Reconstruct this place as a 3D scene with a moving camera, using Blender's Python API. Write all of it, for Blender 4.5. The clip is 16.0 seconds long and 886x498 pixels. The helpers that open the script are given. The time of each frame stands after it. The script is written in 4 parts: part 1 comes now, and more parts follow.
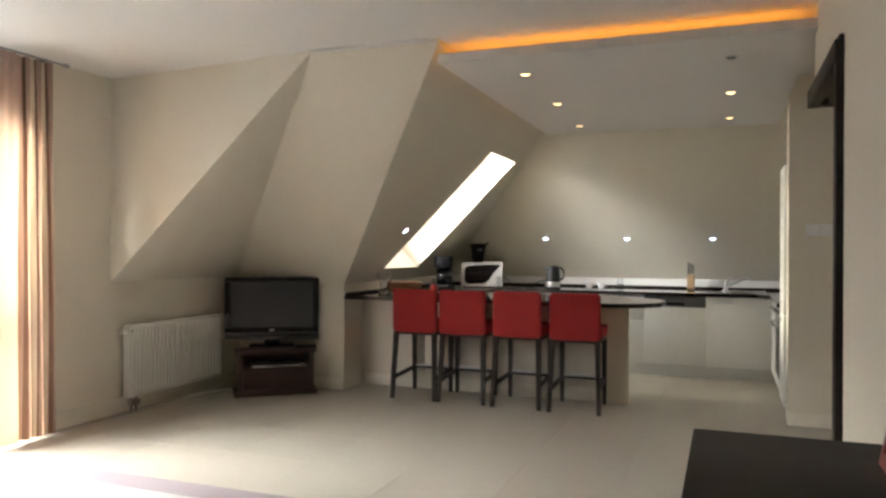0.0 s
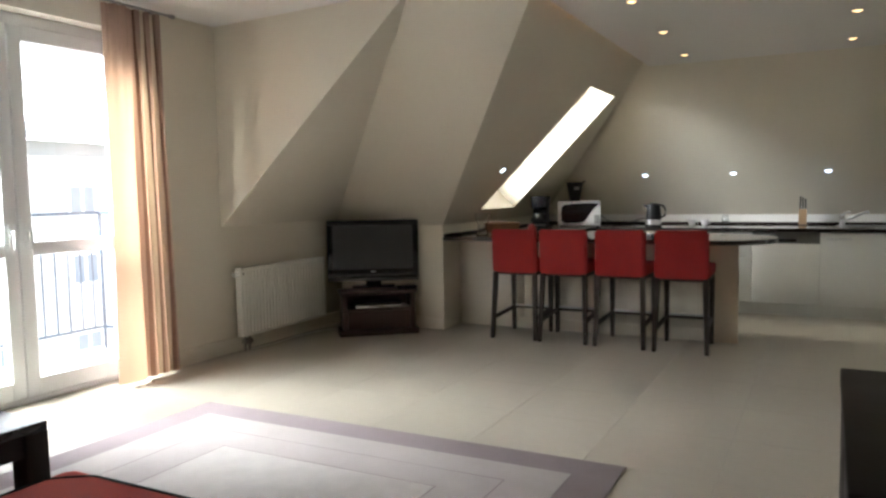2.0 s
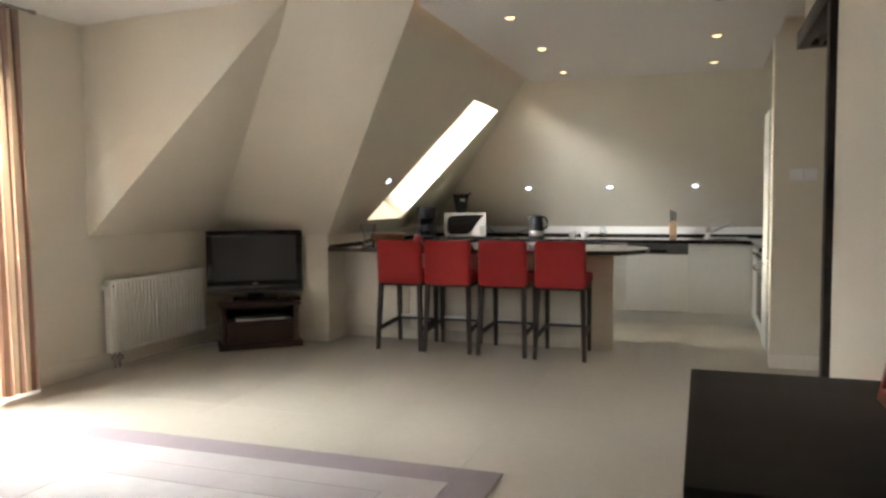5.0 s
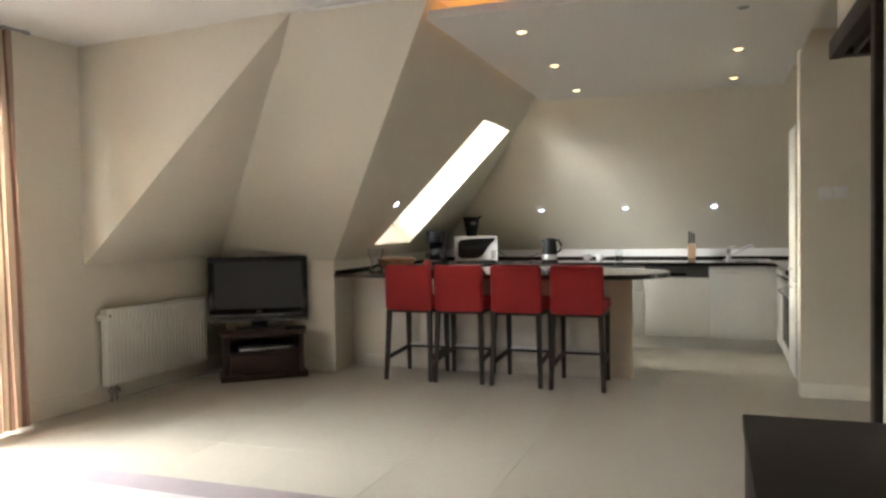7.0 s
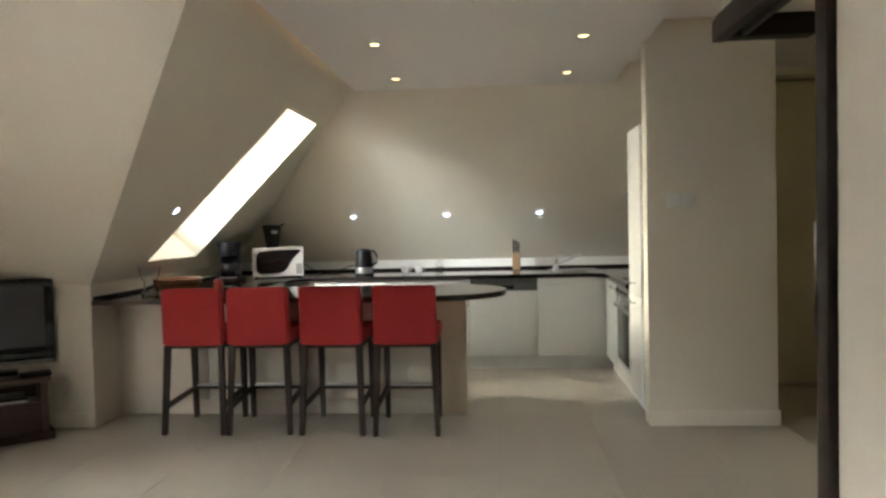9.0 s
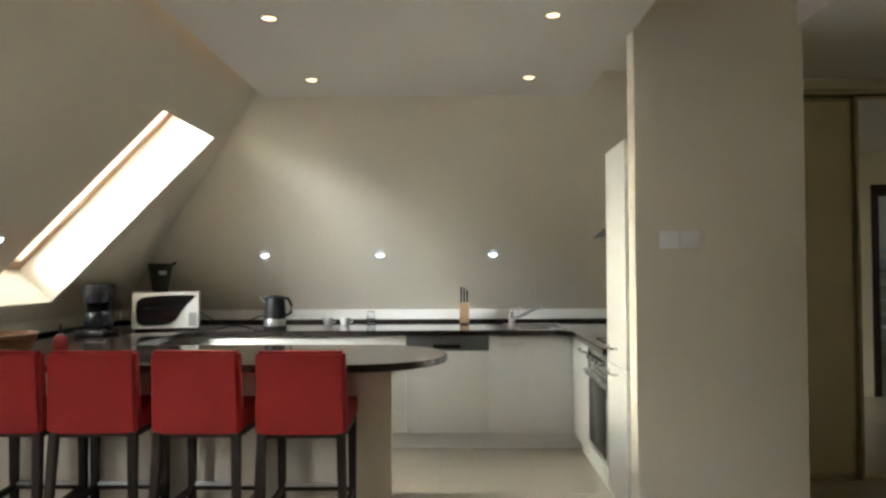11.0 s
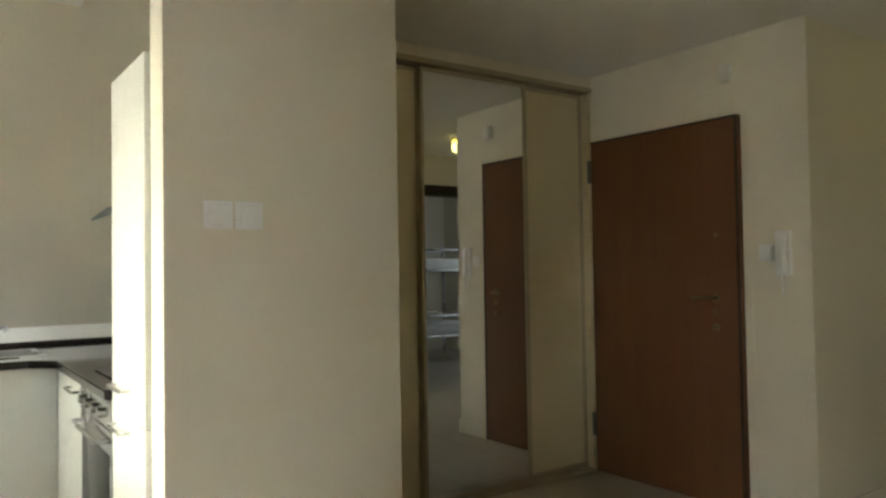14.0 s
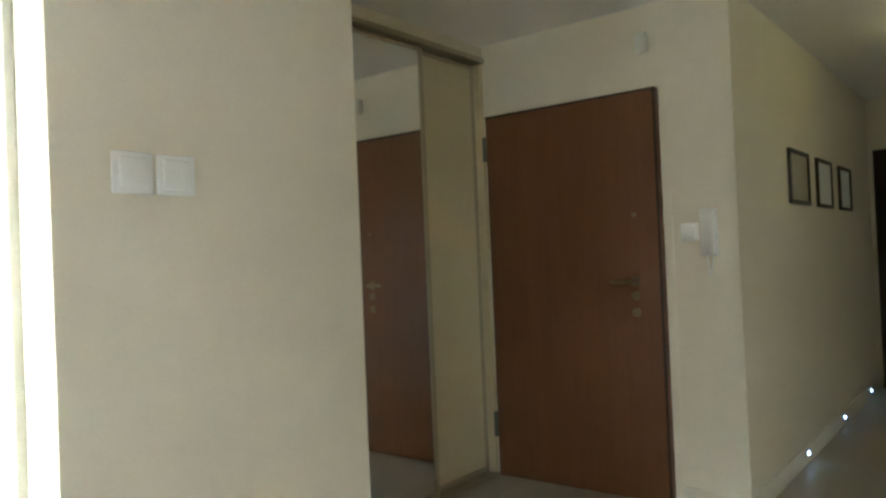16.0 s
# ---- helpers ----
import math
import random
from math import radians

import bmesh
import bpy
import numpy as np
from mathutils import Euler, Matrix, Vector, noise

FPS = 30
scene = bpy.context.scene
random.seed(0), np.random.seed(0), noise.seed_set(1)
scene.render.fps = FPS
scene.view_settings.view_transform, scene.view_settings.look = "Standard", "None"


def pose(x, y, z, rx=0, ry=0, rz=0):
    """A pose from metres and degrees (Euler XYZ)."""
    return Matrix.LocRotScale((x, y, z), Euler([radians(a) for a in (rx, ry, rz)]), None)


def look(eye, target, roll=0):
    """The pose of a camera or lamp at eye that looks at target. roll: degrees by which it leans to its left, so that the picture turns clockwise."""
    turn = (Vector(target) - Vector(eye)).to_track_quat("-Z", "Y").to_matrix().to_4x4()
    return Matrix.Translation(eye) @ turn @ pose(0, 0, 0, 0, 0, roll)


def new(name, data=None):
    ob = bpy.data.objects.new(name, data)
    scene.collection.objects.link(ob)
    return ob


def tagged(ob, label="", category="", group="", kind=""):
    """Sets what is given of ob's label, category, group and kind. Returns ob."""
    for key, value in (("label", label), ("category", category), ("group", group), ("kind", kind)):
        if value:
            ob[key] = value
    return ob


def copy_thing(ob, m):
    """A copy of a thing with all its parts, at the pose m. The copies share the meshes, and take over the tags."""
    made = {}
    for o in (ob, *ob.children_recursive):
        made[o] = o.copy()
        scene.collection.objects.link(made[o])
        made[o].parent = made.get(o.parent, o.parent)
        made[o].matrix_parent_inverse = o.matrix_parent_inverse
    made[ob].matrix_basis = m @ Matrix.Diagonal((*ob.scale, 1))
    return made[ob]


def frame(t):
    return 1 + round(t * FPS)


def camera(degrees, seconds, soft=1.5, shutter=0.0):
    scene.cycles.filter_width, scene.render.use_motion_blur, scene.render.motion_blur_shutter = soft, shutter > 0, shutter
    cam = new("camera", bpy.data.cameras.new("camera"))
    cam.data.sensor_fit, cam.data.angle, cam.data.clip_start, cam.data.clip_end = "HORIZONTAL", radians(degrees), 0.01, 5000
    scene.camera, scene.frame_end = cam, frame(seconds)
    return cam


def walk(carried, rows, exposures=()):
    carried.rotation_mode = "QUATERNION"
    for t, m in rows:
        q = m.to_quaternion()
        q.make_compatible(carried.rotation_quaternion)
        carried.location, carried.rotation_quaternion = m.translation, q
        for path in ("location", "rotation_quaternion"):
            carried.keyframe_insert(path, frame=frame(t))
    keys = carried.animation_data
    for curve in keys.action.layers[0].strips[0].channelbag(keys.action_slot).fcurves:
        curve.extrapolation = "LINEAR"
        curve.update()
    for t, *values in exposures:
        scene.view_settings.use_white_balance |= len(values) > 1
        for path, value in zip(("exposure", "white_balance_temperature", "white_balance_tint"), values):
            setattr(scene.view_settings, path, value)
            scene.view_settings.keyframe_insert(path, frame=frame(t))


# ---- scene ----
cam = camera(62.0, 16.0, soft=2.6)
PATH = [
    (0, (0.326, 0.01, 1.293), (-0.39, 1.878, 1.295), 0.3),
    (0.5, (0.311, 0.011, 1.294), (-0.378, 1.889, 1.278), -0.2),
    (1, (0.264, 0.009, 1.288), (-0.448, 1.877, 1.233), -0.3),
    (1.5, (0.235, 0.005, 1.279), (-0.523, 1.852, 1.16), -0.4),
    (2, (0.209, -0.009, 1.283), (-0.716, 1.757, 1.128), -1.0),
    (2.5, (0.227, 0.024, 1.275), (-0.753, 1.759, 1.112), -1.3),
    (3, (0.242, 0.035, 1.275), (-0.682, 1.803, 1.128), -0.8),
    (3.5, (0.239, 0.031, 1.277), (-0.669, 1.808, 1.149), -0.6),
    (4, (0.256, 0.036, 1.274), (-0.621, 1.83, 1.154), -0.6),
    (4.5, (0.282, 0.041, 1.268), (-0.449, 1.898, 1.141), -0.5),
    (4.7, (0.277, 0.036, 1.266), (-0.387, 1.917, 1.132), -0.4),
    (6.8, (0.198, 0.196, 1.282), (-0.480, 2.077, 1.238), -0.9),
    (7, (0.18, 0.275, 1.264), (-0.507, 2.152, 1.203), -1.0),
    (7.5, (0.138, 0.524, 1.301), (-0.587, 2.387, 1.245), -1.4),
    (8, (0.002, 0.763, 1.301), (-0.563, 2.682, 1.295), -1.2),
    (8.5, (-0.135, 0.957, 1.332), (-0.409, 2.938, 1.322), -0.8),
    (9, (-0.167, 1.247, 1.326), (-0.327, 3.24, 1.261), -1.3),
    (9.2, (-0.158, 1.398, 1.334), (-0.340, 3.390, 1.297), -1.6),
    (11.3, (-0.085, 2.695, 1.312), (-0.10, 4.694, 1.372), 0.1),
    (11.5, (-0.089, 2.80, 1.303), (-0.067, 4.799, 1.369), 0.3),
    (12, (-0.135, 3.089, 1.298), (0.336, 5.032, 1.349), 0.1),
    (12.5, (-0.061, 3.253, 1.296), (0.628, 5.128, 1.386), -0.1),
    (13, (0.038, 3.49, 1.276), (0.772, 5.349, 1.351), -0.5),
    (13.5, (0.146, 3.672, 1.271), (1.008, 5.475, 1.341), -1.4),
    (14, (0.178, 3.857, 1.275), (1.342, 5.482, 1.33), -0.9),
    (14.5, (0.088, 4.082, 1.282), (1.606, 5.383, 1.344), -1.4),
    (15, (0.057, 4.271, 1.242), (1.556, 5.593, 1.298), -1.6),
    (15.5, (0.115, 4.476, 1.241), (1.625, 5.787, 1.25), -2.0),
    (16, (0.145, 4.658, 1.25), (1.713, 5.899, 1.279), -2.4),
]

# ---------------------------------------------------------------- world, sun, exposure
EXPOSURE = [(0, 1.25, 6500, 10), (1.0, 1.25, 6500, 10), (2.2, 0.92, 6250, 8), (4.0, 0.97, 6300, 8), (4.7, 1.25, 6500, 10), (7, 1.35, 6450, 9), (9, 1.3, 6400, 7),
            (11.5, 1.4, 6300, 5), (12.5, 1.55, 6300, 4), (13.5, 1.7, 6350, 3), (14.0, 1.95, 6400, 1), (14.5, 2.35, 6300, 0), (15, 2.42, 6250, 0), (16, 2.48, 5800, -1)]
walk(cam, [(t, look(eye, target, roll)) for t, eye, target, roll in PATH], EXPOSURE)

world = bpy.data.worlds.new("sky")
scene.world = world
world.use_nodes = True
SUN_EL, SUN_AZ = radians(40), radians(70)      # azimuth from +y towards +x
sky = world.node_tree.nodes.new("ShaderNodeTexSky")
sky.sky_type, sky.sun_disc = "NISHITA", False
sky.sun_elevation, sky.sun_rotation = SUN_EL, SUN_AZ
background = world.node_tree.nodes["Background"]
background.inputs["Strength"].default_value = 0.15
world.node_tree.links.new(sky.outputs["Color"], background.inputs["Color"])


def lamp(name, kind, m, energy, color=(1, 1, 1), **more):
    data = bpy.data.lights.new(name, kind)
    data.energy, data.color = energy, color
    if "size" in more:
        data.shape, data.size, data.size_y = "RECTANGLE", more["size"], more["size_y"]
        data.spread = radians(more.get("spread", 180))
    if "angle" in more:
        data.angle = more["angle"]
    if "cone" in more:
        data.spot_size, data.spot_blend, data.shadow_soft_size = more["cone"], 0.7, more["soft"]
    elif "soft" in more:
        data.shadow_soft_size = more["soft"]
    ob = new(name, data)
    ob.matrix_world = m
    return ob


sun_from = Vector((math.sin(SUN_AZ) * math.cos(SUN_EL), math.cos(SUN_AZ) * math.cos(SUN_EL), math.sin(SUN_EL)))
lamp("sun", "SUN", look(sun_from * 30, (0, 0, 0)), 3.0, (1, 0.95, 0.87), angle=radians(0.6))
# unseen area lamp outside, added in place of sky light through the balcony door
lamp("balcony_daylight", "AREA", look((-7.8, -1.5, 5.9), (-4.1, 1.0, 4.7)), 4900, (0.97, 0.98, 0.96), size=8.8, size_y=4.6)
# unseen warm lamp added outside the roof window, aimed towards the tall cupboard
lamp("skylight_daylight", "AREA", look((-5.4, 7.95, 2.85), (-2.25, 7.03, 1.65)), 170, (1, 0.925, 0.74), size=2.2, size_y=2.2, spread=110)


# ---------------------------------------------------------------- materials
def material(name, color, rough=0.6, metal=0.0, vary=0.06, grain=60.0, blotch=2.0, bump=0.02, tint=None, stretch=(1, 1, 1),
             per_object=0.0, gloss_vary=0.08):
    mt = bpy.data.materials.new(name)
    mt.use_nodes = True
    nt = mt.node_tree
    b = nt.nodes["Principled BSDF"]
    b.inputs["Roughness"].default_value, b.inputs["Metallic"].default_value = rough, metal
    tc = nt.nodes.new("ShaderNodeTexCoord")
    mp = nt.nodes.new("ShaderNodeMapping")
    mp.inputs["Scale"].default_value = stretch
    nt.links.new(tc.outputs["Object"], mp.inputs["Vector"])
    fine, broad = nt.nodes.new("ShaderNodeTexNoise"), nt.nodes.new("ShaderNodeTexNoise")
    fine.inputs["Scale"].default_value, broad.inputs["Scale"].default_value = grain, blotch
    fine.inputs["Detail"].default_value, broad.inputs["Detail"].default_value = 4, 3
    for n in (fine, broad):
        nt.links.new(mp.outputs["Vector"], n.inputs["Vector"])
    mix = nt.nodes.new("ShaderNodeMath")
    mix.operation = "ADD"
    nt.links.new(fine.outputs["Fac"], mix.inputs[0])
    nt.links.new(broad.outputs["Fac"], mix.inputs[1])
    last = mix
    if per_object:
        info, scaled, plus = nt.nodes.new("ShaderNodeObjectInfo"), nt.nodes.new("ShaderNodeMath"), nt.nodes.new("ShaderNodeMath")
        scaled.operation, plus.operation = "MULTIPLY_ADD", "ADD"
        scaled.inputs[1].default_value, scaled.inputs[2].default_value = per_object, -per_object / 2
        nt.links.new(info.outputs["Random"], scaled.inputs[0])
        nt.links.new(mix.outputs[0], plus.inputs[0])
        nt.links.new(scaled.outputs[0], plus.inputs[1])
        last = plus
    ramp = nt.nodes.new("ShaderNodeValToRGB")
    ramp.color_ramp.elements[0].position, ramp.color_ramp.elements[1].position = 0.3, 0.75
    scale = nt.nodes.new("ShaderNodeMath")
    scale.operation = "MULTIPLY"
    scale.inputs[1].default_value = 0.5
    nt.links.new(last.outputs[0], scale.inputs[0])
    nt.links.new(scale.outputs[0], ramp.inputs["Fac"])
    other = tint or color
    ramp.color_ramp.elements[0].color = (*[max(0, c * (1 - vary)) for c in other], 1)
    ramp.color_ramp.elements[1].color = (*[min(1, c * (1 + vary)) for c in color], 1)
    nt.links.new(ramp.outputs["Color"], b.inputs["Base Color"])
    if gloss_vary:
        rr = nt.nodes.new("ShaderNodeMapRange")
        rr.inputs["To Min"].default_value, rr.inputs["To Max"].default_value = max(0, rough - gloss_vary), min(1, rough + gloss_vary)
        nt.links.new(broad.outputs["Fac"], rr.inputs["Value"])
        nt.links.new(rr.outputs["Result"], b.inputs["Roughness"])
    if bump:
        bp = nt.nodes.new("ShaderNodeBump")
        bp.inputs["Strength"].default_value, bp.inputs["Distance"].default_value = 0.5, bump * 0.05
        nt.links.new(fine.outputs["Fac"], bp.inputs["Height"])
        nt.links.new(bp.outputs["Normal"], b.inputs["Normal"])
    return mt


def glowing(name, color, strength):
    mt = bpy.data.materials.new(name)
    mt.use_nodes = True
    b = mt.node_tree.nodes["Principled BSDF"]
    b.inputs["Base Color"].default_value = (*color, 1)
    b.inputs["Emission Color"].default_value = (*color, 1)
    b.inputs["Emission Strength"].default_value = strength
    return mt


def clear_glass(name, rough=0.0, color=(1, 1, 1)):
    mt = bpy.data.materials.new(name)
    mt.use_nodes = True
    b = mt.node_tree.nodes["Principled BSDF"]
    b.inputs["Base Color"].default_value = (*color, 1)
    b.inputs["Transmission Weight"].default_value, b.inputs["Roughness"].default_value, b.inputs["IOR"].default_value = 1, rough, 1.45
    return mt


def drapery(name, stripes, through_tint):
    """Cotton curtain cloth with woven vertical stripes, lit through by the daylight behind it."""
    mt = bpy.data.materials.new(name)
    mt.use_nodes = True
    nt = mt.node_tree
    nt.nodes.remove(nt.nodes["Principled BSDF"])
    uv, sep = nt.nodes.new("ShaderNodeUVMap"), nt.nodes.new("ShaderNodeSeparateXYZ")
    nt.links.new(uv.outputs["UV"], sep.inputs[0])
    ramp = nt.nodes.new("ShaderNodeValToRGB")
    ramp.color_ramp.interpolation = "CONSTANT"
    els = ramp.color_ramp.elements
    els[0].position, els[0].color = 0, (*stripes[0][1], 1)
    els[1].position, els[1].color = stripes[1][0], (*stripes[1][1], 1)
    for p, c in stripes[2:]:
        els.new(p).color = (*c, 1)
    nt.links.new(sep.outputs["X"], ramp.inputs["Fac"])
    weave = nt.nodes.new("ShaderNodeTexNoise")
    weave.inputs["Scale"].default_value = 300
    dull = nt.nodes.new("ShaderNodeMixRGB")
    dull.blend_type, dull.inputs[0].default_value = "MULTIPLY", 0.25
    nt.links.new(ramp.outputs["Color"], dull.inputs[1])
    nt.links.new(weave.outputs["Fac"], dull.inputs[2])
    d, tr, mx = nt.nodes.new("ShaderNodeBsdfDiffuse"), nt.nodes.new("ShaderNodeBsdfTranslucent"), nt.nodes.new("ShaderNodeMixShader")
    mx.inputs[0].default_value = 0.38
    nt.links.new(dull.outputs[0], d.inputs["Color"])
    warm = nt.nodes.new("ShaderNodeMixRGB")
    warm.blend_type, warm.inputs[0].default_value, warm.inputs[2].default_value = "MULTIPLY", 1.0, (*through_tint, 1)
    nt.links.new(dull.outputs[0], warm.inputs[1])
    nt.links.new(warm.outputs[0], tr.inputs["Color"])
    nt.links.new(d.outputs[0], mx.inputs[1])
    nt.links.new(tr.outputs[0], mx.inputs[2])
    nt.links.new(mx.outputs[0], nt.nodes["Material Output"].inputs["Surface"])
    return mt


PLASTER = material("cream_plaster", (0.75, 0.70, 0.595), 0.85, vary=0.03, grain=180, blotch=1.3, bump=0.008)
CEILING = material("white_ceiling_paint", (0.78, 0.76, 0.73), 0.9, vary=0.02, grain=150, blotch=0.9, bump=0.015)
TILE = material("pale_porcelain_tile", (0.42, 0.384, 0.322), 0.34, vary=0.05, grain=14, blotch=1.7, bump=0.004, per_object=0.012, gloss_vary=0.1)
GROUT = material("grey_grout", (0.37, 0.345, 0.30), 0.85, vary=0.1, grain=80)
SKIRT = material("cream_skirting", (0.80, 0.76, 0.67), 0.5, vary=0.03, grain=40, blotch=2, bump=0.002)
BAR_PANEL = material("cream_bar_panel", (0.74, 0.69, 0.60), 0.4, vary=0.03, grain=20, blotch=1.5, bump=0.002)
WHITE = material("white_lacquer", (0.80, 0.79, 0.76), 0.35, vary=0.02, grain=30, blotch=2, bump=0)
CABINET = material("white_cabinet_front", (0.70, 0.70, 0.67), 0.32, vary=0.02, grain=20, blotch=1.5, bump=0.002)
SWITCH = material("white_switch_plastic", (0.88, 0.88, 0.88), 0.25, vary=0.01, bump=0)
BRASS = material("tarnished_brass", (0.24, 0.185, 0.115), 0.36, 0.9, vary=0.15, bump=0)
PVC = material("white_window_plastic", (0.83, 0.84, 0.85), 0.3, vary=0.015, bump=0)
WENGE = material("wenge_wood", (0.030, 0.020, 0.016), 0.55, vary=0.45, grain=30, blotch=5, bump=0.02, stretch=(1, 1, 0.08))
WENGE_TOP = material("wenge_table_top", (0.018, 0.0145, 0.013), 0.6, vary=0.35, grain=24, blotch=3, bump=0.01, stretch=(0.1, 1, 1))
WENGE_GLOSS = material("lacquered_wenge_top", (0.024, 0.018, 0.015), 0.2, vary=0.35, grain=24, blotch=3, bump=0.004, stretch=(0.1, 1, 1), gloss_vary=0.05)
for wood in (WENGE, WENGE_TOP):
    wood.node_tree.nodes["Principled BSDF"].inputs["Specular IOR Level"].default_value = 0.25
MAHOGANY = material("mahogany_brown_stain", (0.040, 0.017, 0.013), 0.45, vary=0.35, grain=26, blotch=3, bump=0.012, stretch=(0.15, 0.15, 1))
DOOR_WOOD = material("red_brown_door_veneer", (0.150, 0.060, 0.024), 0.42, vary=0.17, grain=22, blotch=2.2, bump=0.01, stretch=(3, 3, 0.12))
GRANITE = material("dark_polished_worktop", (0.028, 0.022, 0.021), 0.07, vary=0.6, grain=240, blotch=40, bump=0, gloss_vary=0.03)
# footstool red, made lighter in colour for the window light falling on it
LIT_RED_CLOTH = material("window_lit_red_fabric", (0.50, 0.06, 0.042), 0.9, vary=0.12, grain=260, blotch=6, bump=0.06)
RED_CLOTH = material("red_woven_fabric", (0.31, 0.016, 0.017), 0.88, vary=0.16, grain=260, blotch=7, bump=0.06)
CHROME = material("brushed_steel", (0.62, 0.62, 0.63), 0.28, 1.0, vary=0.05, bump=0)
STEEL_DARK = material("dark_grey_steel", (0.16, 0.165, 0.17), 0.35, 0.9, vary=0.08, bump=0)
BLACK = material("black_plastic", (0.009, 0.009, 0.010), 0.45, vary=0.2, bump=0.003)
BLACK.node_tree.nodes["Principled BSDF"].inputs["Specular IOR Level"].default_value = 0.2
BLACK_GLOSS = material("black_glossy_plastic", (0.010, 0.010, 0.012), 0.14, vary=0.2, bump=0, gloss_vary=0.03)
SCREEN = material("television_screen", (0.040, 0.042, 0.046), 0.4, vary=0.08, bump=0, gloss_vary=0.02)
GREY = material("grey_plastic", (0.35, 0.35, 0.35), 0.4, vary=0.06)
RADIATOR = material("radiator_enamel", (0.83, 0.82, 0.77), 0.33, vary=0.015, bump=0)
RUG_BORDER = material("mauve_rug_border", (0.31, 0.26, 0.275), 0.95, vary=0.12, grain=320, blotch=6, bump=0.15)
RUG_FIELD = material("pale_rug_field", (0.52, 0.475, 0.475), 0.95, vary=0.10, grain=320, blotch=7, bump=0.15)
RUG_CENTRE = material("pale_rug_centre", (0.62, 0.585, 0.575), 0.95, vary=0.14, grain=320, blotch=9, bump=0.15)
RUG_LINE = material("rug_carved_line", (0.36, 0.30, 0.31), 0.95, vary=0.1, grain=320)
WICKER = material("woven_wicker", (0.30, 0.16, 0.08), 0.7, vary=0.4, grain=120, blotch=14, bump=0.1)
BEECH = material("pale_beech", (0.40, 0.26, 0.14), 0.5, vary=0.15, grain=40, stretch=(1, 1, 0.15))
WARDROBE = material("cream_wardrobe_panel", (0.62, 0.54, 0.36), 0.42, vary=0.05, grain=40, blotch=2, bump=0.003)
CHAMPAGNE = material("champagne_aluminium", (0.45, 0.39, 0.29), 0.4, 0.7, vary=0.06, bump=0)
MIRROR = material("mirror_silver", (0.88, 0.89, 0.88), 0.015, 1.0, vary=0.0, bump=0, gloss_vary=0)
GLASS = clear_glass("window_glass")
JAR_GLASS = clear_glass("jar_glass", 0.02, (0.93, 0.96, 0.97))
PORCELAIN = material("white_porcelain", (0.8, 0.8, 0.8), 0.15, vary=0.01, bump=0)
CONCRETE = material("balcony_concrete", (0.55, 0.54, 0.52), 0.85, vary=0.1, grain=40)
FACADE = material("pale_render_facade", (0.62, 0.62, 0.60), 0.9, vary=0.05, grain=12, blotch=0.4)
ROOF = material("grey_roof_tiles", (0.40, 0.40, 0.41), 0.8, vary=0.15, grain=20)
FAR_GLASS = material("far_window_glass", (0.24, 0.28, 0.34), 0.15, vary=0.1, bump=0)
RAIL_PAINT = material("blue_grey_rail_paint", (0.07, 0.09, 0.13), 0.45, 0.3, vary=0.1)
PINE = material("pine_sash", (0.40, 0.25, 0.16), 0.5, vary=0.2, grain=30, stretch=(1, 1, 1))
# bluish white puts the reflection on the picture glass into the print's colour
GLARE_PRINT = material("reflection_pale_print", (0.80, 0.83, 0.84), 0.8, vary=0.03)
PAPER_DIM = material("sepia_print", (0.34, 0.31, 0.22), 0.8, vary=0.12, grain=20, blotch=6)
MATTRESS = material("white_bed_linen", (0.7, 0.7, 0.72), 0.9, vary=0.05)
RED_GLOSS = material("red_lacquer_frame", (0.30, 0.016, 0.014), 0.3, vary=0.1, bump=0)
LED_WARM = glowing("halogen_warm", (1.0, 0.66, 0.30), 2.6)
LED_COOL = glowing("led_cool_white", (0.66, 0.78, 1.0), 3.5)
LED_BLUE = glowing("floor_led_blue_white", (0.40, 0.60, 1.0), 3)
STRIP = glowing("amber_cove_strip", (1.0, 0.40, 0.06), 1.5)
HAZE = glowing("bright_hazy_sky", (0.95, 0.98, 1.0), 2.4)
HALL_SHADE = glowing("yellow_glass_shade", (1.0, 0.72, 0.12), 0.9)


# ---------------------------------------------------------------- mesh helpers
def box(lo, hi, bevel=0.0, seg=2, bm=None):
    """A box between two corners, with rounded edges, added to bm or on its own."""
    out = bmesh.new() if bm is None else bm
    made = bmesh.ops.create_cube(out, size=1)["verts"]
    lo, hi = Vector(lo), Vector(hi)
    for v in made:
        v.co = Vector([(a + b) / 2 + c * (b - a) for a, b, c in zip(lo, hi, v.co)])
    if bevel:
        edges = list({e for v in made for e in v.link_edges})
        bmesh.ops.bevel(out, geom=edges, offset=bevel, segments=seg, affect="EDGES", profile=0.5)
    return out


def rod(a, b, r, r2=None, sides=14, bm=None):
    """A round bar from a to b, which may taper."""
    out = bmesh.new() if bm is None else bm
    a, b = Vector(a), Vector(b)
    m = Matrix.Translation((a + b) / 2) @ (b - a).to_track_quat("Z", "Y").to_matrix().to_4x4()
    bmesh.ops.create_cone(out, cap_ends=True, segments=sides, radius1=r, radius2=r if r2 is None else r2, depth=(b - a).length, matrix=m)
    return out


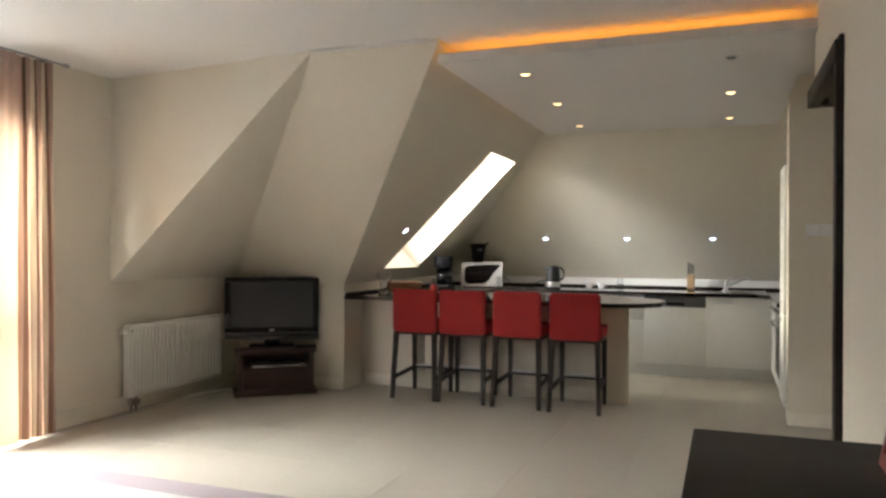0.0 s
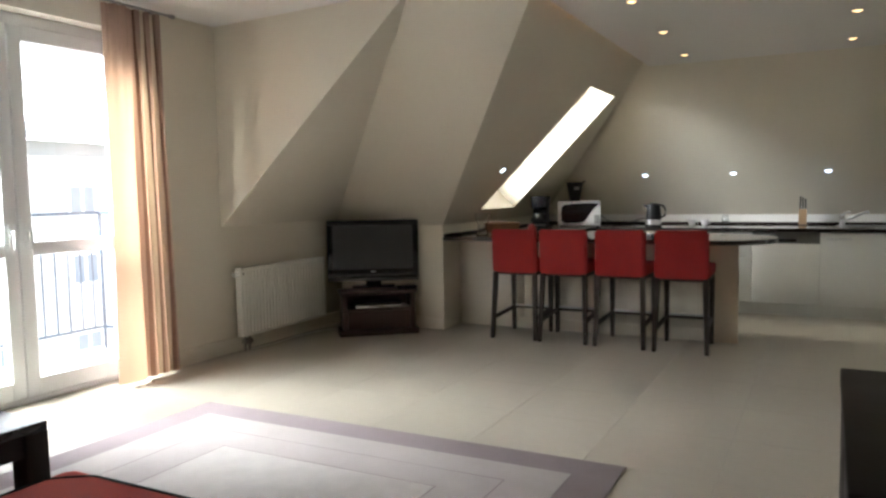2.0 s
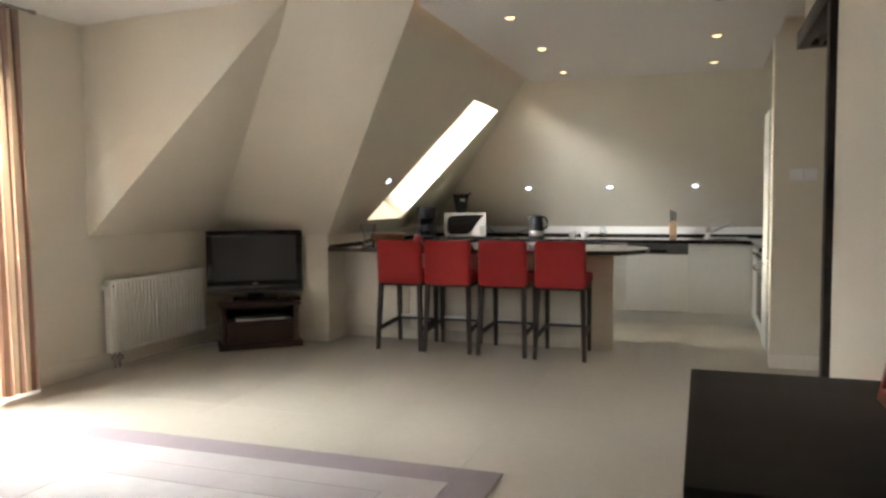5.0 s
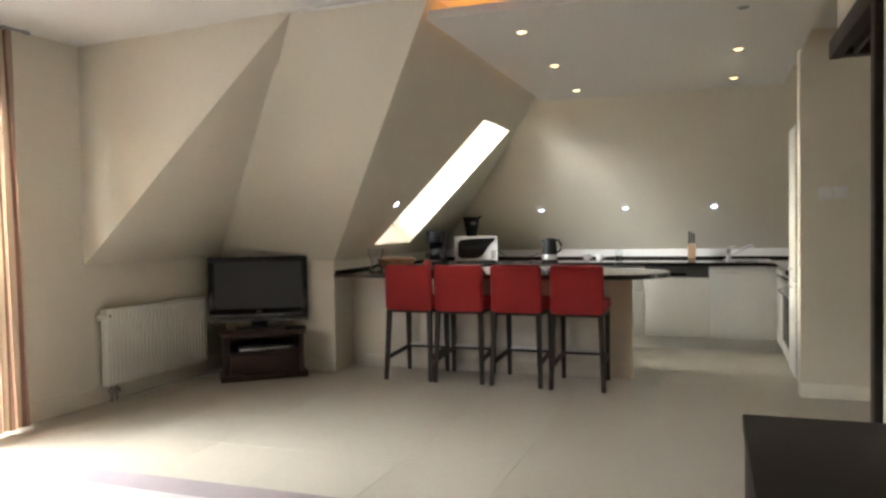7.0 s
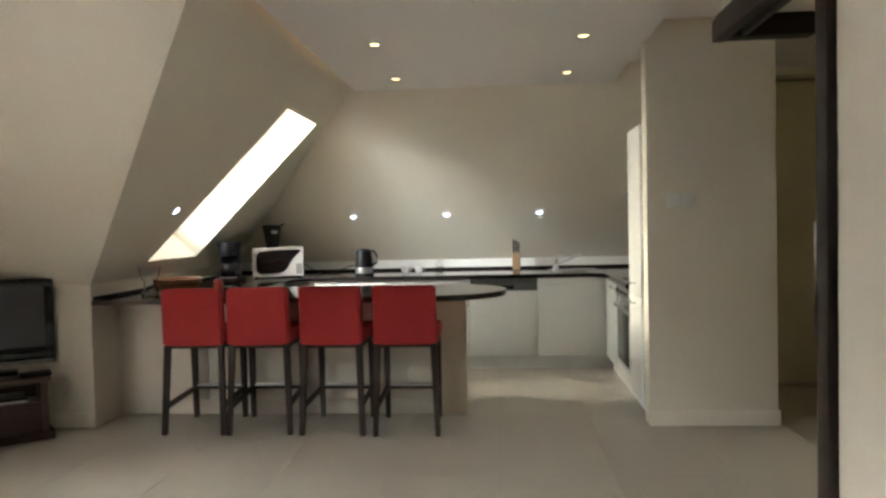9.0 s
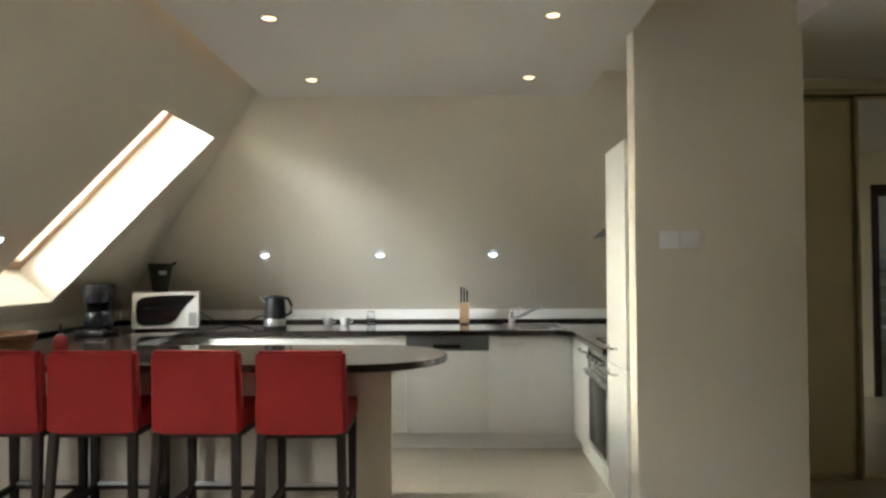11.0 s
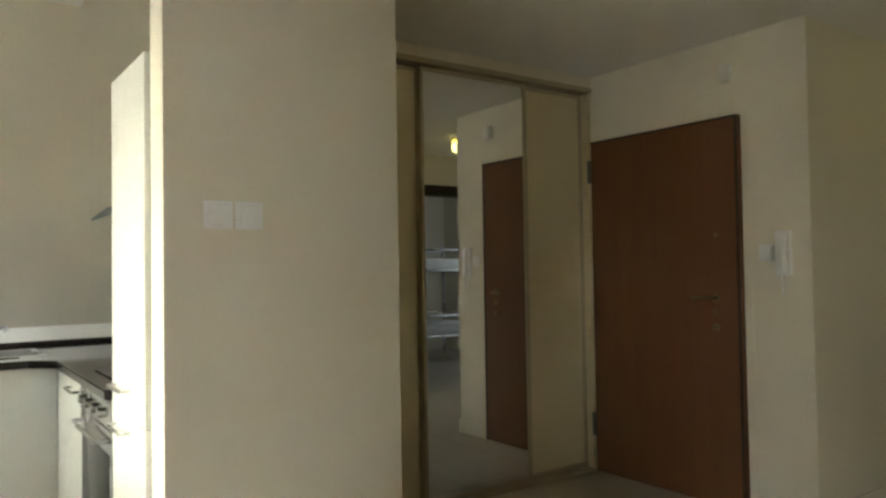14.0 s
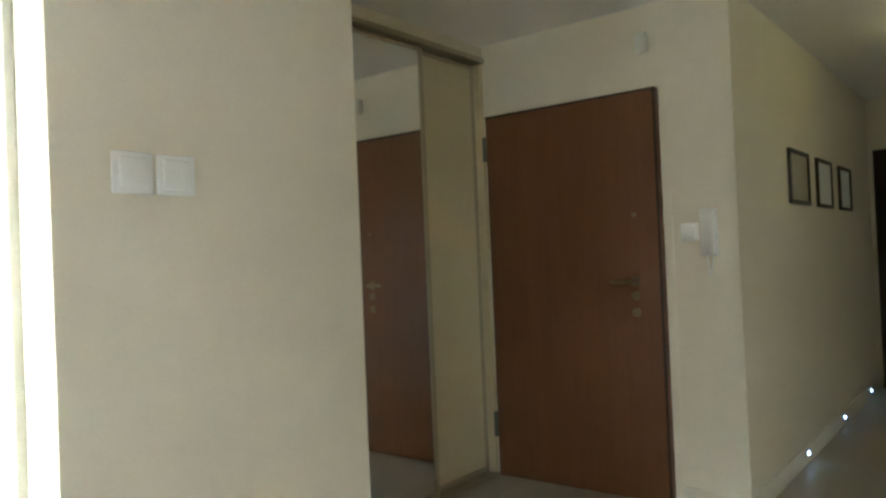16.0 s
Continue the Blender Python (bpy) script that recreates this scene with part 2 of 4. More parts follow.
def taper(lo0, hi0, z0, lo1, hi1, z1, bevel=0.004):
    """A square post whose section goes from one rectangle at z0 to another at z1."""
    bm = bmesh.new()
    vs = [bm.verts.new((x, y, z)) for (l, h, z) in ((lo0, hi0, z0), (lo1, hi1, z1)) for x, y in ((l[0], l[1]), (h[0], l[1]), (h[0], h[1]), (l[0], h[1]))]
    for f in ((3, 2, 1, 0), (4, 5, 6, 7), (0, 1, 5, 4), (1, 2, 6, 5), (2, 3, 7, 6), (3, 0, 4, 7)):
        bm.faces.new([vs[i] for i in f])
    if bevel:
        bmesh.ops.bevel(bm, geom=bm.edges[:], offset=bevel, segments=2, affect="EDGES")
    return bm


def slab(points, off, bm=None):
    """A flat piece with the outline given, thickened by the vector off."""
    out = bmesh.new() if bm is None else bm
    a = [out.verts.new(p) for p in points]
    b = [out.verts.new(Vector(p) + Vector(off)) for p in points]
    out.faces.new(a)
    out.faces.new(b[::-1])
    n = len(a)
    for i in range(n):
        out.faces.new((a[i], a[(i + 1) % n], b[(i + 1) % n], b[i]))
    bmesh.ops.recalc_face_normals(out, faces=out.faces[:])
    return out


def lathe(profile, sides=28, bm=None, at=(0, 0, 0)):
    """A turned shape from (radius, z) pairs."""
    out = bmesh.new() if bm is None else bm
    rings = []
    for r, z in profile:
        rings.append([out.verts.new((at[0] + r * math.cos(2 * math.pi * i / sides), at[1] + r * math.sin(2 * math.pi * i / sides), at[2] + z)) for i in range(sides)])
    for p, q in zip(rings, rings[1:]):
        for i in range(sides):
            out.faces.new((p[i], p[(i + 1) % sides], q[(i + 1) % sides], q[i]))
    out.faces.new(rings[0][::-1])
    out.faces.new(rings[-1])
    return out


def tube(points, r, sides=8, bm=None):
    """A bent round bar through the points."""
    out = bmesh.new() if bm is None else bm
    pts = [Vector(p) for p in points]
    rings = []
    for i, p in enumerate(pts):
        d = (pts[min(i + 1, len(pts) - 1)] - pts[max(i - 1, 0)]).normalized()
        q = d.to_track_quat("Z", "Y")
        rings.append([out.verts.new(p + q @ Vector((r * math.cos(2 * math.pi * k / sides), r * math.sin(2 * math.pi * k / sides), 0))) for k in range(sides)])
    for a, b in zip(rings, rings[1:]):
        for k in range(sides):
            out.faces.new((a[k], a[(k + 1) % sides], b[(k + 1) % sides], b[k]))
    out.faces.new(rings[0][::-1])
    out.faces.new(rings[-1])
    return out


def mesh_of(name, bm, mt, smooth=35):
    me = bpy.data.meshes.new(name)
    bm.normal_update()
    bm.to_mesh(me)
    bm.free()
    me.materials.append(mt)
    if smooth:
        me.polygons.foreach_set("use_smooth", [True] * len(me.polygons))
        me.set_sharp_from_angle(angle=radians(smooth))
    return me


def part(name, bm, mt, parent, label="", smooth=35):
    ob = new(name, mesh_of(name, bm, mt, smooth))
    ob.parent = parent
    if label:
        ob["label"] = label
    return ob


def thing(name, m, label, category, group=""):
    ob = new(name)
    ob.empty_display_size = 0.1
    ob.matrix_basis = m
    return tagged(ob, label, category, group)


def structure(name, bm, mt, label, category, smooth=35):
    return tagged(new(name, mesh_of(name, bm, mt, smooth)), label, category, kind="structure")


# ---------------------------------------------------------------- the large structure
H = 2.60            # main ceiling
HK = 2.47           # lowered kitchen ceiling
XW, XR = -4.10, 0.775  # window wall, wall beside the hall
YB = -2.60          # wall behind the walk's start
KZ = 1.03           # foot of the sloping roof faces
KC = 0.975          # foot of the slopes round the kitchen
CX, CTX = -2.955, -1.33   # west slope over the bar: foot and top
BY, BTY = 6.03, 4.25     # slope behind the television
NY, NTY = 8.777, 7.32    # slope behind the kitchen worktop
KR = 1.40           # kitchen side wall

# window wall with the balcony opening
W0, W1, WH = 1.95, 3.66, 2.42
bm = box((XW - 0.35, YB - 0.2, 0), (XW, W0, H))
box((XW - 0.35, W0, WH), (XW, W1, H), bm=bm)
box((XW - 0.35, W1, 0), (XW, 4.40, H), bm=bm)
structure("wall_west", bm, PLASTER, "cream painted wall with the balcony door opening", "wall")
structure("wall_south", box((XW - 0.35, YB - 0.2, 0), (XR + 0.2, YB, H)), PLASTER, "plain cream painted wall closing the living room", "wall")
bm = box((XR, YB, 0), (XR + 0.16, 3.46, H))
structure("wall_east", bm, PLASTER, "cream painted wall beside the passage to the hall", "wall")
structure("lintel_east", box((XR, 3.46, 2.17), (XR + 0.36, 4.47, H)), PLASTER, "cream plastered bulkhead over the dark door head", "lintel")
# dormer cheek, a triangle between window wall, slope and ceiling
structure("dormer_cheek", slab([(XW, 4.40, KZ), (-2.24, BTY, H), (XW, 4.40, H)], (0.02, 0.25, 0)), PLASTER, "cream triangular side wall of the dormer", "wall")
# sloping roof faces
out = 0.22
structure("roof_slope_1", slab([(XW, 4.40, KZ), (XW, 5.97, KZ), (-2.24, BTY, H)], (-out, 0, out)), PLASTER, "cream sloping attic ceiling above the radiator", "sloped ceiling")
structure("roof_slope_2", slab([(XW, 5.97, KZ), (XW, BY, KC), (CX, BY, KC), (CTX, BTY, H), (-2.24, BTY, H)], (0, out, out)), PLASTER, "cream sloping attic ceiling behind the television", "sloped ceiling")


def on_c(z, y):
    return (CX + (z - KC) * (CTX - CX) / (H - KC), y, z)


def on_n(z, x):
    return (x, NY + (z - KC) * (NTY - NY) / (H - KC), z)


def fold_bc(z):
    return (on_c(z, 0)[0], BY + (z - KC) * (BTY - BY) / (H - KC), z)


def fold_cn(z):
    return (on_c(z, 0)[0], on_n(z, 0)[1], z)


# west slope round the roof window opening
S0, S1, SZ0, SZ1 = 6.60, 7.47, 1.10, 2.21
dx = (-out, 0, out)
slope = tagged(new("roof_slope_3"), "cream sloping attic ceiling with the roof window", "sloped ceiling", kind="structure")
for piece in ([(CX, BY, KC), on_c(KC, NY), fold_cn(SZ0), fold_bc(SZ0)], [fold_bc(SZ0), on_c(SZ0, S0), on_c(SZ1, S0), fold_bc(SZ1)],
              [on_c(SZ0, S1), fold_cn(SZ0), fold_cn(SZ1), on_c(SZ1, S1)], [fold_bc(SZ1), fold_cn(SZ1), fold_cn(H), (CTX, BTY, H)]):
    part("panel", slab(piece, dx), PLASTER, slope)
structure("roof_slope_4", slab([(CX, NY, KC), (KR, NY, KC), on_n(H, KR), fold_cn(H)], (0, out, out)), PLASTER, "cream sloping attic ceiling behind the kitchen worktop", "sloped ceiling")
# low walls under the slopes
structure("knee_wall_1", box((XW - 0.25, 4.40, 0), (XW, BY + 0.25, KZ)), PLASTER, "low cream wall behind the radiator", "wall")
structure("knee_wall_2", box((XW, BY, 0), (CX, BY + 0.25, KC)), PLASTER, "low cream wall behind the television", "wall")
structure("knee_wall_3", box((CX - 0.2, BY + 0.25, 0), (CX, NY + 0.2, KC)), PLASTER, "low cream wall beside the bar", "wall")
structure("knee_wall_4", box((CX, NY, 0), (KR + 0.2, NY + 0.2, KC)), WHITE, "low white wall behind the kitchen worktop", "wall")
structure("wall_kitchen_side", box((KR, 6.20, 0), (1.545, NY, H)), PLASTER, "cream wall at the kitchen's side", "wall")
structure("column", box((0.762, 6.065, 0), (1.568, 6.20, H), 0.004), PLASTER, "cream plastered partition carrying two light switches", "wall")

# ceilings
bm = box((XW - 0.35, YB - 0.2, H), (XR + 0.4, 4.47, H + 0.2))
box((CTX - 0.25, 4.47, H), (7.6, 9.2, H + 0.2), bm=bm)
box((XR + 0.4, 3.0, H), (7.6, 4.47, H + 0.2), bm=bm)
structure("ceiling", bm, CEILING, "white painted flat ceiling", "ceiling")
bm = slab([(-1.375, 4.33, HK), (0.775, 4.33, HK), (0.775, 7.60, HK), (-1.375, 7.60, HK)], (0, 0, 0.02))
box((-1.372, 4.333, HK + 0.019), (0.772, 4.355, HK + 0.055), bm=bm)
structure("lowered_ceiling", bm, CEILING, "white lowered kitchen ceiling with an open cove", "ceiling")
# unseen screen above the dormer, added to block lamp light from the roof window
structure("light_screen", slab([(XW - 0.6, 4.47, H + 0.205), (-0.6, 4.47, H + 0.205), (-1.6, 4.47, H + 1.2), (XW - 0.6, 4.47, H + 1.2)], (0, 0.14, 0)), FACADE, "pale unseen screen above the dormer, added to block lamp light", "wall", 0)
# cornices
structure("cornice_1", slab([(-2.24, BTY, H), (CTX, BTY, H), (CTX, BTY - 0.045, H), (-2.24, BTY - 0.045, H)], (0, 0, -0.018)), CEILING, "thin white cornice under the ceiling", "cornice")

# hall
DX, DY0, DY1 = 3.67, 6.055, 7.075
HY = 5.70   # picture wall
SY = 4.10   # wall opposite it
HH = 2.475  # hall ceiling
bm = box((DX, HY, 0), (DX + 0.2, DY0 - 0.045, H))
box((DX, DY0 - 0.045, 2.10), (DX + 0.2, DY1 + 0.04, H), bm=bm)
box((DX, DY1 + 0.04, 0), (DX + 0.2, 7.75, H), bm=bm)
structure("wall_entrance", bm, PLASTER, "cream wall holding the entrance door", "wall")
structure("wall_stairwell", box((DX + 0.105, DY0 - 0.044, 0), (DX + 0.195, DY1 + 0.039, 2.099)), PLASTER, "plain wall closing the stairwell", "wall")
structure("wall_pictures", box((DX + 0.2, HY, 0), (7.5, HY + 0.2, H)), PLASTER, "cream corridor wall with three pictures", "wall")
structure("wall_corridor_end", box((7.4, SY - 0.2, 0), (7.6, HY, H)), PLASTER, "plain wall at the corridor's end", "wall")
bm = box((1.14, SY - 0.15, 0), (4.15, SY, H))
box((4.15, SY - 0.15, 2.08), (5.2, SY, H), bm=bm)
box((5.2, SY - 0.15, 0), (7.4, SY, H), bm=bm)
structure("wall_corridor", bm, PLASTER, "cream corridor wall with the bedroom doorway", "wall")
structure("wall_passage", box((1.14, 3.30, 0), (1.28, SY - 0.15, H)), PLASTER, "cream wall behind the dark sliding door", "wall")
structure("wall_passage_end", box((XR + 0.16, 3.30, 0), (1.14, 3.46, H)), PLASTER, "cream wall closing the passage", "wall")
structure("wall_wardrobe_back", box((1.545, 7.75, 0), (DX + 0.2, 7.9, H)), PLASTER, "plain wall behind the wardrobe", "wall")
structure("ceiling_hall", box((1.546, SY, HH), (7.4, 7.75, H - 0.002)), CEILING, "white lower ceiling of the hall", "ceiling")
structure("wardrobe_fascia", box((1.546, 7.10, 2.41), (DX, 7.13, HH)), PLASTER, "cream fascia above the sliding wardrobe", "wall")
# bedroom seen in the mirror
bm = box((3.0, 0.6, 0), (3.2, SY - 0.15, H))
box((7.2, 0.6, 0), (7.4, SY - 0.15, H), bm=bm)
box((3.0, 0.4, 0), (7.4, 0.6, H), bm=bm)
structure("wall_bedroom", bm, PLASTER, "pale bedroom walls beyond the doorway", "wall")
structure("ceiling_bedroom", box((3.0, 0.4, H), (7.4, 3.0, H + 0.2)), CEILING, "white bedroom ceiling", "ceiling")
floor = structure("floor", box((XW - 0.4, YB - 0.2, -0.2), (7.6, 9.0, -0.003)), GROUT, "pale floor of large porcelain tiles", "floor")

# baseboards
bm = box((XW, W1 + 0.05, 0), (XW + 0.014, BY, 0.12), 0.003)
structure("baseboard_1", bm, SKIRT, "cream tiled skirting along the window wall", "baseboard")
structure("baseboard_2", box((0.764, 6.053, 0), (1.58, 6.065, 0.10), 0.003), SKIRT, "cream skirting along the partition", "baseboard")
structure("baseboard_3", box((1.568, 6.0655, 0), (1.58, 6.2, 0.10), 0.003), SKIRT, "cream skirting at the partition's end", "baseboard")
structure("baseboard_4", box((XW + 0.014, BY - 0.014, 0), (CX, BY, 0.10), 0.003), SKIRT, "cream skirting behind the television", "baseboard")
structure("baseboard_5", box((DX - 0.014, HY - 0.014, 0), (DX, DY0 - 0.05, 0.10), 0.003), SKIRT, "cream skirting beside the entrance door", "baseboard")
structure("baseboard_6", box((DX, HY - 0.014, 0), (7.4, HY, 0.10), 0.003), SKIRT, "cream skirting below the pictures", "baseboard")

# ---------------------------------------------------------------- balcony door, balcony, street
FX0, FX1 = XW - 0.20, XW - 0.13
door = tagged(new("door_1"), "white double balcony door with glazed leaves, closed", "balcony door", kind="structure")
bm = box((FX0, W0, 0), (FX1, W0 + 0.06, WH), 0.004)
box((FX0, W1 - 0.06, 0), (FX1, W1, WH), 0.004, bm=bm)
box((FX0, W0 + 0.06, WH - 0.07), (FX1, W1 - 0.06, WH), 0.004, bm=bm)
box((FX0, W0 + 0.06, 0), (FX1, W1 - 0.06, 0.035), 0.004, bm=bm)
part("frame", bm, PVC, door)
for y0, y1 in ((W0 + 0.065, 2.795), (2.805, W1 - 0.065)):
    bm = bmesh.new()
    x0, x1 = FX0 + 0.012, FX1 + 0.016
    box((x0, y0, 0.04), (x1, y0 + 0.085, WH - 0.075), 0.006, bm=bm)
    box((x0, y1 - 0.085, 0.04), (x1, y1, WH - 0.075), 0.006, bm=bm)
    for z0, z1 in ((0.04, 0.15), (0.93, 1.015), (WH - 0.165, WH - 0.075)):
        box((x0, y0 + 0.085, z0), (x1, y1 - 0.085, z1), 0.006, bm=bm)
    leaf = part("leaf", bm, PVC, door)
    for z0, z1 in ((0.15, 0.93), (1.015, WH - 0.165)):
        pane = part("pane", box((FX0 + 0.035, y0 + 0.085, z0), (FX0 + 0.041, y1 - 0.085, z1)), GLASS, leaf, smooth=0)
        pane.visible_shadow = False
    ys = y1 - 0.045 if y0 < 2.5 else y0 + 0.045
    bm = box((x1, ys - 0.014, 0.99), (x1 + 0.010, ys + 0.014, 1.13), 0.004)
    rod((x1, ys, 1.08), (x1 + 0.05, ys, 1.08), 0.008, bm=bm)
    box((x1 + 0.042, ys - 0.011, 0.975), (x1 + 0.056, ys + 0.011, 1.09), 0.005, bm=bm)
    part("handle", bm, PVC, leaf)
structure("balcony", box((-5.55, 1.0, -0.22), (XW - 0.35, 4.4, -0.04), 0.01), CONCRETE, "pale concrete balcony slab", "balcony")
rail = thing("balcony_railing", pose(-5.40, 2.5, 0), "dark painted steel balcony railing with upright bars", "railing")
part("top_rail", box((-0.02, -1.5, 1.14), (0.02, 1.80, 1.17), 0.005), RAIL_PAINT, rail)
part("middle_rail", box((-0.015, -1.5, 0.90), (0.015, 1.80, 0.92), 0.004), RAIL_PAINT, rail)
part("bottom_rail", box((-0.015, -1.5, 0.15), (0.015, 1.80, 0.17), 0.004), RAIL_PAINT, rail)
part("side_rail", box((0.02, 1.76, 1.14), (0.95, 1.80, 1.17), 0.005), RAIL_PAINT, rail)
part("side_bottom_rail", box((0.02, 1.765, 0.15), (0.95, 1.795, 0.17), 0.004), RAIL_PAINT, rail)
bar = mesh_of("bar", rod((0, 0, 0.16), (0, 0, 0.91), 0.008, sides=8), RAIL_PAINT)
for i in range(28):
    ob = new("bar", bar)
    ob.parent, ob.location = rail, (0, -1.42 + i * 0.115, 0)
for i in range(7):
    ob = new("bar", bar)
    ob.parent, ob.location = rail, (0.12 + i * 0.12, 1.78, 0)
for y in (-1.48, 1.78):
    part("post", box((-0.011, y - 0.011, -0.04), (0.011, y + 0.011, 1.15), 0.003), RAIL_PAINT, rail)
structure("ground", box((-90, -60, -9.3), (40, 70, -9)), CONCRETE, "pale street far below the balcony", "ground")
structure("backdrop", box((-88.5, -40, -9), (-88, 130, 60)), HAZE, "bright white hazy sky beyond the street", "sky", 0)
house = thing("apartment_building", pose(-24, 0, -9), "pale rendered apartment building across the street with white windows", "building")
bm = box((-8, -26, 0), (0, 30, 12.3))
part("wall", bm, FACADE, house, smooth=0)
part("roof", slab([(0.6, -26, 12.3), (0.6, 30, 12.3), (-4, 30, 13.1), (-4, -26, 13.1)], (0, 0, 0.25)), ROOF, house, smooth=0)
wframe = mesh_of("window", box((0.01, -0.60, -0.62), (0.07, 0.60, 0.62), 0.02), PVC)
wpane = mesh_of("pane", box((0.075, -0.48, -0.50), (0.085, -0.06, 0.50), 0), FAR_GLASS, 0)
for z in (1.8, 4.8, 7.7, 10.2):
    for k in range(9):
        w = new("window", wframe)
        w.parent, w.location = house, (0, -6 + k * 3.4, z)
        for s in (0, 0.54):
            p = new("pane", wpane)
            p.parent, p.location = w, (0, s, 0)

# curtain on its rod
curtain = thing("curtain", pose(-3.985, 3.52, 0), "beige striped cotton curtain drawn aside, sun glowing through", "curtain")
n, m = 120, 14
bm = bmesh.new()
uvl = bm.loops.layers.uv.new("UVMap")
grid = []
for i in range(n + 1):
    u = i / n
    row = []
    for j in range(m + 1):
        v = j / m
        spread = 0.48 + 0.05 * (1 - v)
        fold = 0.034 + 0.012 * (1 - v)
        tight = min(max((u - 0.40) / 0.12, 0), 1)          # one wide smooth fold, then tight gathers
        ph = 2 * math.pi * (1.1 * u + tight * 4.6 * (u - 0.40))
        y = -0.215 + spread * u + 0.010 * tight * math.sin(ph * 2 + v * 2) - 0.03 * (1 - v) * (0.5 - u)
        x = fold * math.sin(ph + 0.5 * math.sin(4 * v)) * (0.75 + 0.35 * tight * math.sin(7 * u)) - 0.01 + 0.014 * (1 - tight) * max(0, v - 0.72) / 0.28 * math.sin(2 * math.pi * 7 * u)
        row.append((bm.verts.new((x, y, 0.02 + 2.53 * v)), (u, v)))
    grid.append(row)
for i in range(n):
    for j in range(m):
        q = [grid[i][j], grid[i + 1][j], grid[i + 1][j + 1], grid[i][j + 1]]
        f = bm.faces.new([a[0] for a in q])
        for loop, a in zip(f.loops, q):
            loop[uvl].uv = a[1]
tan, cream, brown = (0.50, 0.39, 0.36), (0.72, 0.66, 0.58), (0.28, 0.19, 0.16)
CLOTH = drapery("curtain_cloth", [(0, tan), (0.44, brown), (0.455, tan), (0.50, brown), (0.515, tan), (0.60, brown), (0.62, cream), (0.67, brown),
                                  (0.68, tan), (0.78, brown), (0.79, cream), (0.84, brown), (0.86, tan), (0.93, brown), (0.945, cream)], (1.0, 0.80, 0.56))
part("drape", bm, CLOTH, curtain, smooth=180)
rodt = thing("curtain_rod", pose(-3.99, 2.74, 2.565), "thin grey metal curtain rod under the ceiling", "curtain rod")
part("bar", rod((0, -1.2, 0), (0, 1.12, 0), 0.008), GREY, rodt)
part("finial", rod((0, 1.12, 0), (0, 1.16, 0), 0.014), GREY, rodt)
for y in (-1.1, 0.98):
    part("bracket", box((-0.11, y - 0.01, -0.008), (0, y + 0.01, 0.012), 0.003), STEEL_DARK, rodt)

# radiator
rad = thing("radiator", pose(-4.10, 4.50, 0), "white ribbed panel radiator under the slope", "radiator")
RL, RZ0, RZ1 = 1.12, 0.125, 0.69
part("front_panel", box((0.085, 0.0, RZ0), (0.095, RL, RZ1), 0.004), RADIATOR, rad)
part("rear_panel", box((0.035, 0.0, RZ0), (0.045, RL, RZ1), 0.004), RADIATOR, rad)
bm = bmesh.new()
for i in range(27):
    y = 0.035 + i * (RL - 0.07) / 26
    box((0.0945, y - 0.012, RZ0 + 0.025), (0.108, y + 0.012, RZ1 - 0.025), 0.006, 2, bm)
part("ribs", bm, RADIATOR, rad)
bm = box((0.033, -0.002, RZ0), (0.099, 0.004, RZ1), 0.001)
part("side_cover", bm, RADIATOR, rad)
part("side_cover", box((0.033, RL - 0.004, RZ0), (0.099, RL + 0.002, RZ1), 0.001), RADIATOR, rad)
bm = bmesh.new()
for i in range(36):
    y = 0.01 + i * (RL - 0.03) / 35
    box((0.038, y, RZ1 - 0.004), (0.092, y + 0.018, RZ1 + 0.002), bm=bm)
part("top_grille", bm, RADIATOR, rad)
bm = rod((0.065, -0.005, RZ1 - 0.05), (0.065, -0.055, RZ1 - 0.05), 0.02)
part("valve_head", bm, WHITE, rad, "white thermostatic valve head")
part("plug", rod((0.098, 0.03, RZ1 - 0.045), (0.104, 0.03, RZ1 - 0.045), 0.012), BLACK, rad)
for y in (0.05, 0.10):
    part("pipe", rod((0.065, y, 0.0), (0.065, y, RZ0 + 0.02), 0.011), CHROME, rad)
part("valve_block", box((0.045, 0.03, 0.06), (0.09, 0.12, 0.10), 0.006), CHROME, rad)
for y in (0.2, RL - 0.2):
    part("bracket", box((0.0, y - 0.015, 0.2), (0.036, y + 0.015, 0.6), 0.003), RADIATOR, rad)

fc = thing("floor_cable", pose(0, 0, 0), "thin white cable lying along the skirting", "cable")
part("cord", tube([(-4.03, 4.62, 0.006), (-4.0, 4.9, 0.006), (-4.03, 5.2, 0.006), (-4.0, 5.45, 0.006), (-3.92, 5.62, 0.006), (-3.75, 5.72, 0.006)], 0.005), WHITE, fc)

# television and its stand
STAND_RZ = 40
tvs = thing("television_stand", pose(-3.36, 5.55, 0, 0, 0, STAND_RZ), "dark mahogany television stand with an open shelf and drawer", "tv stand")
part("plinth", box((-0.36, -0.012, 0), (0.36, 0.27, 0.055), 0.008), MAHOGANY, tvs)
part("side_panel", box((-0.33, 0.0, 0.055), (-0.285, 0.26, 0.37), 0.004), MAHOGANY, tvs)
part("side_panel", box((0.285, 0.0, 0.055), (0.33, 0.26, 0.37), 0.004), MAHOGANY, tvs)
part("back_panel", box((-0.285, 0.245, 0.055), (0.285, 0.26, 0.37)), MAHOGANY, tvs)
part("top", box((-0.35, -0.012, 0.37), (0.35, 0.27, 0.405), 0.008), MAHOGANY, tvs)
part("shelf", box((-0.285, 0.005, 0.225), (0.285, 0.245, 0.245), 0.003), MAHOGANY, tvs)
part("drawer", box((-0.28, -0.004, 0.062), (0.28, 0.02, 0.222), 0.005), MAHOGANY, tvs)
